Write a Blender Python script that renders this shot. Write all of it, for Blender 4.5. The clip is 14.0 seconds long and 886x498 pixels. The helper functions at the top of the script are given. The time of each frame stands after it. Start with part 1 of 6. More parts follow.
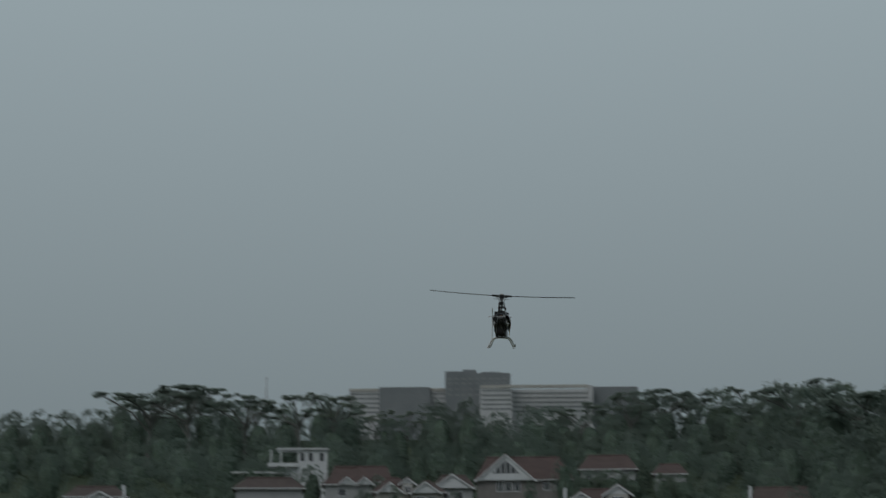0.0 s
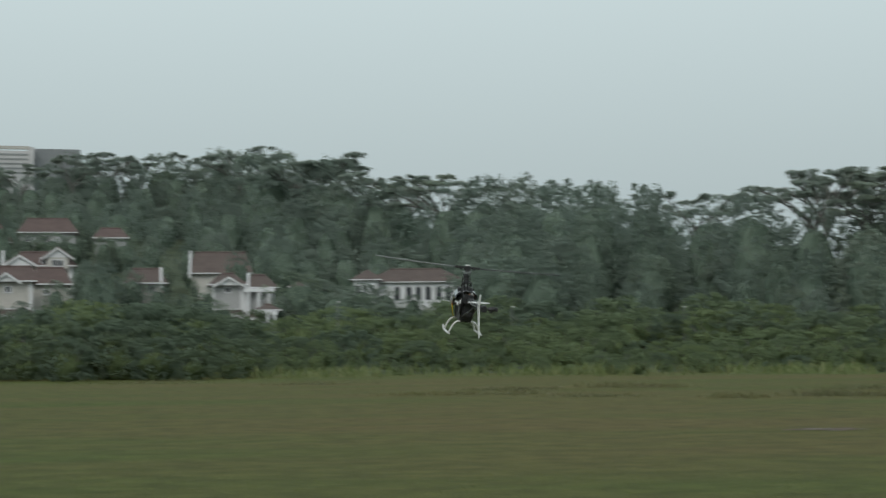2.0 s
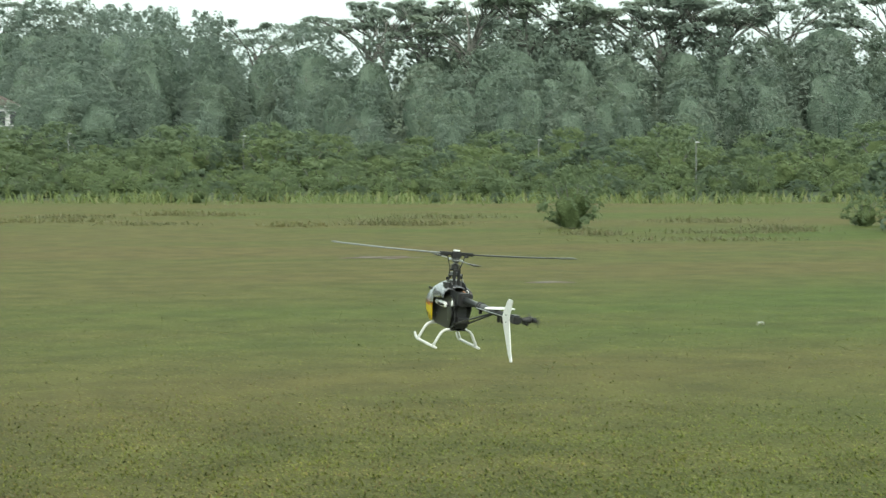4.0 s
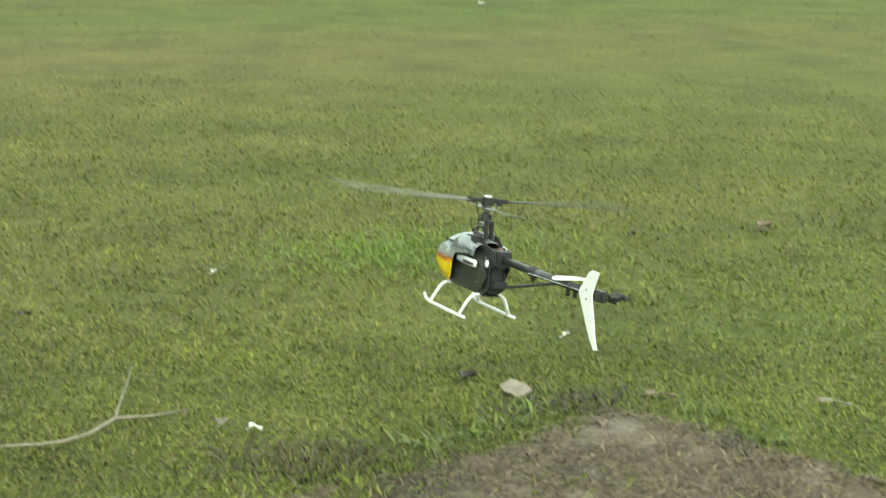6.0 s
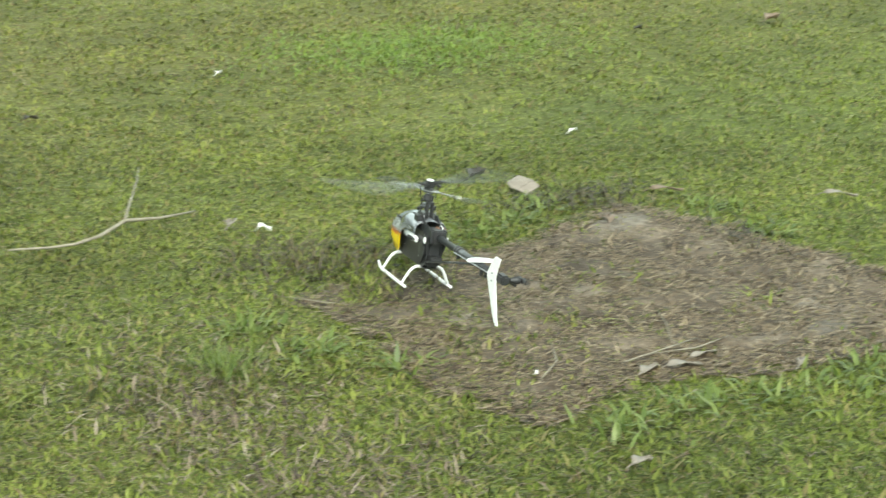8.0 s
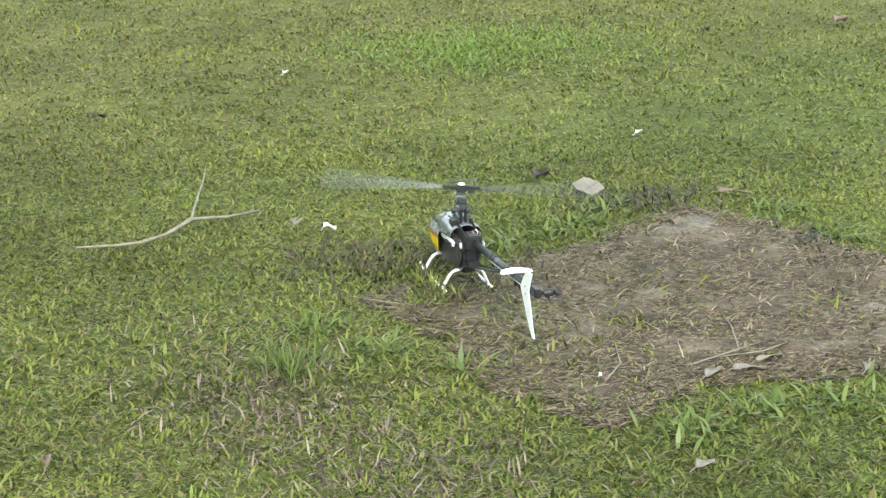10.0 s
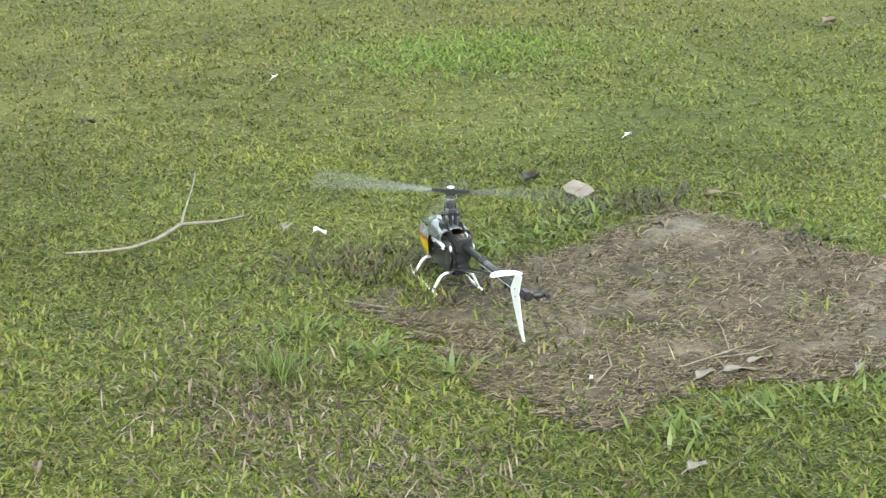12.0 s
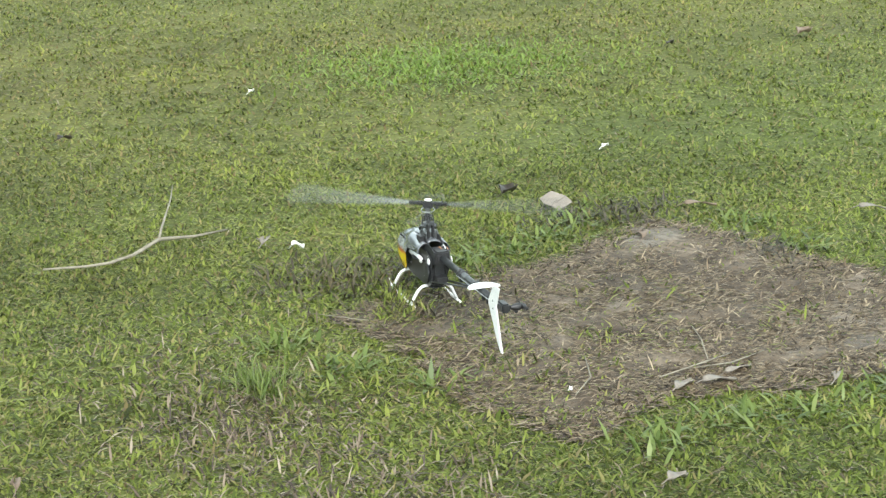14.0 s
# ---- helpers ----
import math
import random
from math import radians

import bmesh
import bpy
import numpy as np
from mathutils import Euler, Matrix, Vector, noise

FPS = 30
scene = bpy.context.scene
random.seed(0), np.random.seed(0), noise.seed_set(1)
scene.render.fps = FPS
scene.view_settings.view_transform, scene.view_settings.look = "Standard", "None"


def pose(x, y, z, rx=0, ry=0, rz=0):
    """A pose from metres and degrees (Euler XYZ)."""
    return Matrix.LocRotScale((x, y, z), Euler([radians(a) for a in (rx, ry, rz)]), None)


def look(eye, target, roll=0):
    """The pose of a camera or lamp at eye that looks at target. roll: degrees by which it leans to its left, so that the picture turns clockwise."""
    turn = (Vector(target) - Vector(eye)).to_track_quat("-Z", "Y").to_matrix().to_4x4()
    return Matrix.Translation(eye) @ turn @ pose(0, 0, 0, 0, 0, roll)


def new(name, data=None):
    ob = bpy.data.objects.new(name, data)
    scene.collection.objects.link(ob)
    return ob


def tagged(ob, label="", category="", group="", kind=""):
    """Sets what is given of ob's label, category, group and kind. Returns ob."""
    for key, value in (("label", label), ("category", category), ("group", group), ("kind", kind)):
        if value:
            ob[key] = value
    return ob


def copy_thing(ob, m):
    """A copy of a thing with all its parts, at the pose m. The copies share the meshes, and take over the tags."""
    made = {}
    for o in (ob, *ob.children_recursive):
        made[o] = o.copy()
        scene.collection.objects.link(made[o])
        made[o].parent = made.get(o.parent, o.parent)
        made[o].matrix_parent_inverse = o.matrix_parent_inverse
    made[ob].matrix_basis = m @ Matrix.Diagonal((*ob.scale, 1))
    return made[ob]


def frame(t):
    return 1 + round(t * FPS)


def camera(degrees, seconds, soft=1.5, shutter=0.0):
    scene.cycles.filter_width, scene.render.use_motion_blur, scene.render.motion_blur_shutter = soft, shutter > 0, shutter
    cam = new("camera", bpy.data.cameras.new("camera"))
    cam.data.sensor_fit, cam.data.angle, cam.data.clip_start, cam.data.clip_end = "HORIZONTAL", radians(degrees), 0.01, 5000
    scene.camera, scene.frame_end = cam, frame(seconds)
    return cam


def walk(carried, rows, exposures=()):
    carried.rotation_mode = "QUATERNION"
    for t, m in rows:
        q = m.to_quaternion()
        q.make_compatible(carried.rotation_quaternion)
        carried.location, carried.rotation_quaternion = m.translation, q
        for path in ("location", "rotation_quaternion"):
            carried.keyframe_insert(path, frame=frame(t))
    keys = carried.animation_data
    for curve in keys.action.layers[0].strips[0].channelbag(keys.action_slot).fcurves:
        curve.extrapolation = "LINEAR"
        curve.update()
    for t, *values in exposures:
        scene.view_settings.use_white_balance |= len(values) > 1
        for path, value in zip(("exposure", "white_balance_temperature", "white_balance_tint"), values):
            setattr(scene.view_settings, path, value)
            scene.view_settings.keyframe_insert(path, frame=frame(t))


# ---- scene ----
# ---------- camera ----------
EYE = Vector((0.0, 0.0, 1.6))
cam = camera(26.5, 14.0, soft=1.35, shutter=0.42)


def aim(yaw, pitch, roll):
    """The camera's pose from its turn to the right of +Y, its tilt up and its lean, in degrees."""
    a, b = radians(yaw), radians(pitch)
    way = Vector((math.sin(a) * math.cos(b), math.cos(a) * math.cos(b), math.sin(b)))
    return look(EYE, EYE + way, roll)


TURNS = [
    (0.0, -11.605, 10.261, -0.277), (0.5, -7.404, 8.417, -0.132), (1.0, -3.037, 6.603, -0.352),
    (1.5, 0.0, 4.002, -0.450), (2.0, 5.230, 3.010, -0.511), (2.5, 9.221, 2.010, -0.348),
    (3.0, 14.237, 0.025, -0.208), (3.2, 15.485, -0.731, -0.128),
    (5.3, 23.290, -6.657, 0.035), (5.5, 24.496, -8.277, 0.139), (6.0, 27.138, -11.898, 1.044),
    (6.5, 28.386, -14.185, 1.141), (7.0, 29.119, -15.195, 0.938), (7.5, 28.727, -16.341, 0.947),
    (8.0, 26.985, -18.051, 0.103), (8.2, 25.445, -17.771, -0.292),
    (10.3, 24.905, -18.044, -0.055), (10.5, 24.899, -17.942, -0.089), (11.0, 25.013, -17.936, -0.139),
    (11.5, 24.957, -17.991, -0.291), (12.0, 25.226, -17.920, -0.296), (12.5, 25.397, -17.818, -0.498),
    (13.0, 25.654, -17.563, -0.619), (13.5, 25.907, -17.540, -0.684), (14.0, 25.927, -17.542, -0.616)]
# the clip's camera brightens its picture as it tilts down from the sky
EXPOSURES = [(0.0, -1.68, 6200, 11), (0.5, -1.5, 6320, 11), (1.0, -1.25, 6500, 10), (1.5, -0.96, 6500, 10), (2.0, -0.45, 6500, 10), (2.5, -0.1, 6500, 10), (3.0, 0.3, 6500, 10), (3.2, 0.4, 6550, 9),
             (5.3, 1.13, 7200, -6), (6.0, 1.21, 7200, -5), (7.0, 1.33, 7050, -3), (8.0, 1.46, 6850, 1), (10.3, 1.47, 6480, 8), (14.0, 1.49, 6480, 8)]
walk(cam, [(t, aim(*r)) for t, *r in TURNS], EXPOSURES)

# ---------- world, sun ----------
world = bpy.data.worlds.new("overcast_sky")
scene.world = world
world.use_nodes = True
wn, wl = world.node_tree.nodes, world.node_tree.links
wn.clear()
sky = wn.new("ShaderNodeTexSky")
sky.sky_type, sky.sun_disc = "NISHITA", False
sky.sun_elevation, sky.sun_rotation = radians(42), radians(200)
sky.air_density, sky.dust_density, sky.ozone_density = 1.0, 8.0, 1.0
grey = wn.new("ShaderNodeHueSaturation")
grey.inputs["Saturation"].default_value = 0.2
# the cloud sheet: an overcast sky is dimmest at the horizon and brightest overhead
coord, split, cloud = wn.new("ShaderNodeTexCoord"), wn.new("ShaderNodeSeparateXYZ"), wn.new("ShaderNodeValToRGB")
wl.new(coord.outputs["Generated"], split.inputs[0])
wl.new(split.outputs["Z"], cloud.inputs["Fac"])
for k, (p, c) in zip((cloud.color_ramp.elements[0], cloud.color_ramp.elements[1], cloud.color_ramp.elements.new(0.10), cloud.color_ramp.elements.new(0.30)),
                     ((0.0, 6.6), (1.0, 19.0), (0.10, 8.25), (0.30, 12.0))):
    k.position, k.color = p, (0.84 * c, 1.0 * c, 1.02 * c, 1)
sheet = wn.new("ShaderNodeMix")
sheet.data_type = "RGBA"
sheet.inputs[0].default_value = 0.9
backg = wn.new("ShaderNodeBackground")
backg.inputs["Strength"].default_value = 0.10
wout = wn.new("ShaderNodeOutputWorld")
wl.new(sky.outputs["Color"], grey.inputs["Color"])
wl.new(grey.outputs["Color"], sheet.inputs[6])
wl.new(cloud.outputs["Color"], sheet.inputs[7])
wl.new(sheet.outputs[2], backg.inputs["Color"])
wl.new(backg.outputs["Background"], wout.inputs["Surface"])
sun = new("sun", bpy.data.lights.new("sun", "SUN"))
sun.data.energy, sun.data.angle, sun.data.color = 1.5, radians(35), (1.0, 0.98, 0.94)
sun.matrix_world = look((0, 0, 45), (17, 47, 0))


# ---------- materials ----------
def ramp(nt, fac, stops):
    r = nt.nodes.new("ShaderNodeValToRGB")
    e = r.color_ramp.elements
    while len(e) < len(stops):
        e.new(0.5)
    for k, (p, c) in zip(e, stops):
        k.position, k.color = p, (*c, 1)
    nt.links.new(fac, r.inputs["Fac"])
    return r.outputs["Color"]


def noise_tex(nt, vec, scale, detail=4.0, rough=0.55):
    n = nt.nodes.new("ShaderNodeTexNoise")
    n.inputs["Scale"].default_value, n.inputs["Detail"].default_value = scale, detail
    n.inputs["Roughness"].default_value = rough
    if vec is not None:
        nt.links.new(vec, n.inputs["Vector"])
    return n.outputs["Fac"]


def mix_rgb(nt, fac, a, b, how="MIX"):
    m = nt.nodes.new("ShaderNodeMix")
    m.data_type, m.blend_type = "RGBA", how
    for sock, val in ((m.inputs[0], fac), (m.inputs[6], a), (m.inputs[7], b)):
        if isinstance(val, (int, float)):
            sock.default_value = val
        elif isinstance(val, tuple):
            sock.default_value = (*val, 1)
        else:
            nt.links.new(val, sock)
    return m.outputs[2]


def base_mat(name, rough=0.6, metal=0.0, spec=0.5):
    m = bpy.data.materials.new(name)
    m.use_nodes = True
    nt = m.node_tree
    b = nt.nodes["Principled BSDF"]
    b.inputs["Roughness"].default_value, b.inputs["Metallic"].default_value = rough, metal
    b.inputs["Specular IOR Level"].default_value = spec
    tc = nt.nodes.new("ShaderNodeTexCoord")
    return m, nt, b, tc


def surf(name, a, b, scale=4.0, rough=0.6, metal=0.0, bump=0.2, fine=60.0, spec=0.5, dist=0.01):
    """A plain surface that varies between two colours at two scales, with fine relief."""
    m, nt, bs, tc = base_mat(name, rough, metal, spec)
    v = tc.outputs["Object"]
    c1 = ramp(nt, noise_tex(nt, v, scale), [(0.3, a), (0.7, b)])
    dark = tuple(x * 0.75 for x in a)
    c2 = mix_rgb(nt, ramp(nt, noise_tex(nt, v, fine, 6), [(0.42, (0, 0, 0)), (0.7, (0.5, 0.5, 0.5))]), c1, dark)
    nt.links.new(c2, bs.inputs["Base Color"])
    bp = nt.nodes.new("ShaderNodeBump")
    bp.inputs["Strength"].default_value, bp.inputs["Distance"].default_value = bump, dist
    nt.links.new(noise_tex(nt, v, fine, 5), bp.inputs["Height"])
    nt.links.new(bp.outputs["Normal"], bs.inputs["Normal"])
    return m


def leafy(name, stops, rough=0.5, through_light=0.3, spec=0.4, drift_on=False, sheen_amount=0.0, lift=0.0):
    """Foliage: each leaf has its own tone, each plant a slight shift; some light passes through."""
    m, nt, bs, tc = base_mat(name, rough, 0.0, spec)
    geo, info = nt.nodes.new("ShaderNodeNewGeometry"), nt.nodes.new("ShaderNodeObjectInfo")
    c = ramp(nt, geo.outputs["Random Per Island"], stops)
    shift = ramp(nt, info.outputs["Random"], [(0.0, (0.86, 0.88, 0.9)), (0.5, (1, 1, 1)), (1.0, (1.15, 1.1, 0.88))])
    if drift_on:
        v = tc.outputs["Object"]
        mp = nt.nodes.new("ShaderNodeMapping")
        mp.inputs["Rotation"].default_value, mp.inputs["Scale"].default_value = (0, 0, radians(-20)), (0.35, 1.0, 1.0)
        nt.links.new(v, mp.inputs["Vector"])
        wide = ramp(nt, noise_tex(nt, mp.outputs[0], 0.09, 5, 0.6), [(0.36, (0.95, 1.05, 0.9)), (0.62, (1.17, 0.96, 1.02))])
        c = mix_rgb(nt, 1.0, c, wide, "MULTIPLY")
        c = mix_rgb(nt, 1.0, c, ramp(nt, noise_tex(nt, v, 1.3, 6, 0.65), [(0.33, (0.70, 0.68, 0.66)), (0.52, (1, 1, 1)), (0.7, (1.25, 1.22, 1.1))]), "MULTIPLY")
    else:
        c = mix_rgb(nt, 1.0, c, shift, "MULTIPLY")
    nt.links.new(c, bs.inputs["Base Color"])
    # sheen weight; on the woods it stands in for haze
    bs.inputs["Sheen Weight"].default_value, bs.inputs["Sheen Roughness"].default_value = sheen_amount, 0.6
    bs.inputs["Sheen Tint"].default_value = (*[0.5 + 0.5 * k / stops[1][1][1] for k in stops[1][1]], 1)
    tr = nt.nodes.new("ShaderNodeBsdfTranslucent")
    nt.links.new(c, tr.inputs["Color"])
    mx = nt.nodes.new("ShaderNodeMixShader")
    mx.inputs[0].default_value = through_light
    out = nt.nodes["Material Output"]
    nt.links.new(bs.outputs[0], mx.inputs[1])
    nt.links.new(tr.outputs[0], mx.inputs[2])
    nt.links.new(mx.outputs[0], out.inputs["Surface"])
    if lift:
        # normals bent towards the zenith put an even, mist-like shading on the crowns
        less, more = nt.nodes.new("ShaderNodeVectorMath"), nt.nodes.new("ShaderNodeVectorMath")
        less.operation, more.operation = "SCALE", "ADD"
        less.inputs["Scale"].default_value = 1 - lift
        nt.links.new(geo.outputs["Normal"], less.inputs[0])
        nt.links.new(less.outputs[0], more.inputs[0])
        more.inputs[1].default_value = (0, 0, lift)
        one = nt.nodes.new("ShaderNodeVectorMath")
        one.operation = "NORMALIZE"
        nt.links.new(more.outputs[0], one.inputs[0])
        nt.links.new(one.outputs[0], bs.inputs["Normal"])
    return m


def field_mat():
    """Mown field: green and straw-brown drifts at three scales."""
    m, nt, bs, tc = base_mat("field_grass_soil", 0.85, 0.0, 0.2)
    v = tc.outputs["Object"]
    mp = nt.nodes.new("ShaderNodeMapping")
    mp.inputs["Rotation"].default_value = (0, 0, radians(-20))
    mp.inputs["Scale"].default_value = (0.35, 1.0, 1.0)
    nt.links.new(v, mp.inputs["Vector"])
    wide = ramp(nt, noise_tex(nt, mp.outputs[0], 0.09, 5, 0.6), [(0.36, (0, 0, 0)), (0.62, (1, 1, 1))])
    c = mix_rgb(nt, wide, (0.103, 0.143, 0.037), (0.163, 0.138, 0.058))
    mid = ramp(nt, noise_tex(nt, v, 1.3, 6, 0.65), [(0.35, (0.7, 0.75, 0.65)), (0.7, (1.2, 1.18, 1.05))])
    c = mix_rgb(nt, 1.0, c, mid, "MULTIPLY")
    fine = ramp(nt, noise_tex(nt, v, 38, 6, 0.7), [(0.34, (0.52, 0.52, 0.49)), (0.62, (1.18, 1.18, 1.10))])
    c = mix_rgb(nt, 1.0, c, fine, "MULTIPLY")
    nt.links.new(c, bs.inputs["Base Color"])
    bp = nt.nodes.new("ShaderNodeBump")
    bp.inputs["Strength"].default_value, bp.inputs["Distance"].default_value = 0.6, 0.03
    nt.links.new(noise_tex(nt, v, 25, 6, 0.7), bp.inputs["Height"])
    nt.links.new(bp.outputs["Normal"], bs.inputs["Normal"])
    return m


def soil_mat():
    m, nt, bs, tc = base_mat("trodden_soil", 0.8, 0.0, 0.35)
    v = tc.outputs["Object"]
    c = ramp(nt, noise_tex(nt, v, 3.2, 6, 0.6), [(0.3, (0.052, 0.036, 0.025)), (0.5, (0.125, 0.092, 0.064)), (0.7, (0.25, 0.205, 0.165))])
    f = ramp(nt, noise_tex(nt, v, 45, 6, 0.7), [(0.3, (0.36, 0.34, 0.31)), (0.7, (1.4, 1.37, 1.28))])
    c = mix_rgb(nt, 1.0, c, f, "MULTIPLY")
    warp = nt.nodes.new("ShaderNodeTexNoise")
    warp.inputs["Scale"].default_value = 6.0
    nt.links.new(v, warp.inputs["Vector"])
    bent = nt.nodes.new("ShaderNodeVectorMath")
    bent.operation = "MULTIPLY_ADD"
    nt.links.new(warp.outputs["Color"], bent.inputs[0])
    bent.inputs[1].default_value = (0.3, 0.3, 0.0)
    nt.links.new(v, bent.inputs[2])
    # two spots of darker earth, and a smear of dried grey mud
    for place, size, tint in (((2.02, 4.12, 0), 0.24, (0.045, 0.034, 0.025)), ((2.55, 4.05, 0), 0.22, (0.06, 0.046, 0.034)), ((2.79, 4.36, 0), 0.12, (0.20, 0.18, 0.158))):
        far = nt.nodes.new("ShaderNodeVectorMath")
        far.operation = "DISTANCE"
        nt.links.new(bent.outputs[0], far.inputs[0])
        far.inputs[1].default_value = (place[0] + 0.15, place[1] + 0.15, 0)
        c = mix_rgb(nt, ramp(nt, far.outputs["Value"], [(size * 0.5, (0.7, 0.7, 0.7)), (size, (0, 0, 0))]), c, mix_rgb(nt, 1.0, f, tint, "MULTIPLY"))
    nt.links.new(c, bs.inputs["Base Color"])
    r = ramp(nt, noise_tex(nt, v, 2.0, 3), [(0.4, (0.85, 0.85, 0.85)), (0.65, (0.45, 0.45, 0.45))])
    nt.links.new(r, bs.inputs["Roughness"])
    bp = nt.nodes.new("ShaderNodeBump")
    bp.inputs["Strength"].default_value, bp.inputs["Distance"].default_value = 0.8, 0.012
    nt.links.new(noise_tex(nt, v, 60, 8, 0.7), bp.inputs["Height"])
    nt.links.new(bp.outputs["Normal"], bs.inputs["Normal"])
    return m


def canopy_mat():
    """Painted shell: yellow chin, orange flame edge, silver and grey brow with pale streaks."""
    m, nt, bs, tc = base_mat("canopy_paint", 0.22, 0.0, 0.6)
    v = tc.outputs["Object"]
    sep = nt.nodes.new("ShaderNodeSeparateXYZ")
    nt.links.new(v, sep.inputs[0])
    wob = nt.nodes.new("ShaderNodeMath")
    wob.operation = "MULTIPLY_ADD"
    mp = nt.nodes.new("ShaderNodeMapping")
    mp.inputs["Scale"].default_value = (0.5, 1, 2.2)
    nt.links.new(v, mp.inputs["Vector"])
    nt.links.new(noise_tex(nt, mp.outputs[0], 55, 3), wob.inputs[0])
    wob.inputs[1].default_value = 0.03
    nt.links.new(sep.outputs["Z"], wob.inputs[2])
    add = nt.nodes.new("ShaderNodeMath")
    add.operation = "MULTIPLY_ADD"
    nt.links.new(sep.outputs["X"], add.inputs[0])
    add.inputs[1].default_value = 0.0
    nt.links.new(wob.outputs[0], add.inputs[2])
    rg = nt.nodes.new("ShaderNodeMapRange")
    rg.inputs["From Min"].default_value, rg.inputs["From Max"].default_value = 0.052, 0.212
    nt.links.new(add.outputs[0], rg.inputs["Value"])
    c = ramp(nt, rg.outputs[0], [(0.0, (0.80, 0.56, 0.015)), (0.46, (0.80, 0.56, 0.015)), (0.49, (0.65, 0.20, 0.02)), (0.54, (0.32, 0.10, 0.05)),
                                 (0.57, (0.34, 0.35, 0.37)), (0.63, (0.46, 0.47, 0.49)), (0.70, (0.36, 0.37, 0.39)), (0.75, (0.11, 0.12, 0.14)), (0.86, (0.23, 0.24, 0.26)), (1.0, (0.15, 0.16, 0.18))])
    streak = nt.nodes.new("ShaderNodeMapping")
    streak.inputs["Rotation"].default_value, streak.inputs["Scale"].default_value = (0, radians(25), 0), (0.22, 0.7, 1.6)
    nt.links.new(v, streak.inputs["Vector"])
    upper = ramp(nt, rg.outputs[0], [(0.54, (0, 0, 0)), (0.58, (1, 1, 1))])
    c = mix_rgb(nt, upper, c, mix_rgb(nt, 1.0, c, ramp(nt, noise_tex(nt, streak.outputs[0], 42, 1), [(0.42, (1, 1, 1)), (0.49, (0.35, 0.36, 0.38)), (0.53, (1, 1, 1)), (0.62, (0.6, 0.62, 0.65))]), "MULTIPLY"))
    nt.links.new(c, bs.inputs["Base Color"])
    bs.inputs["Coat Weight"].default_value = 0.5
    return m


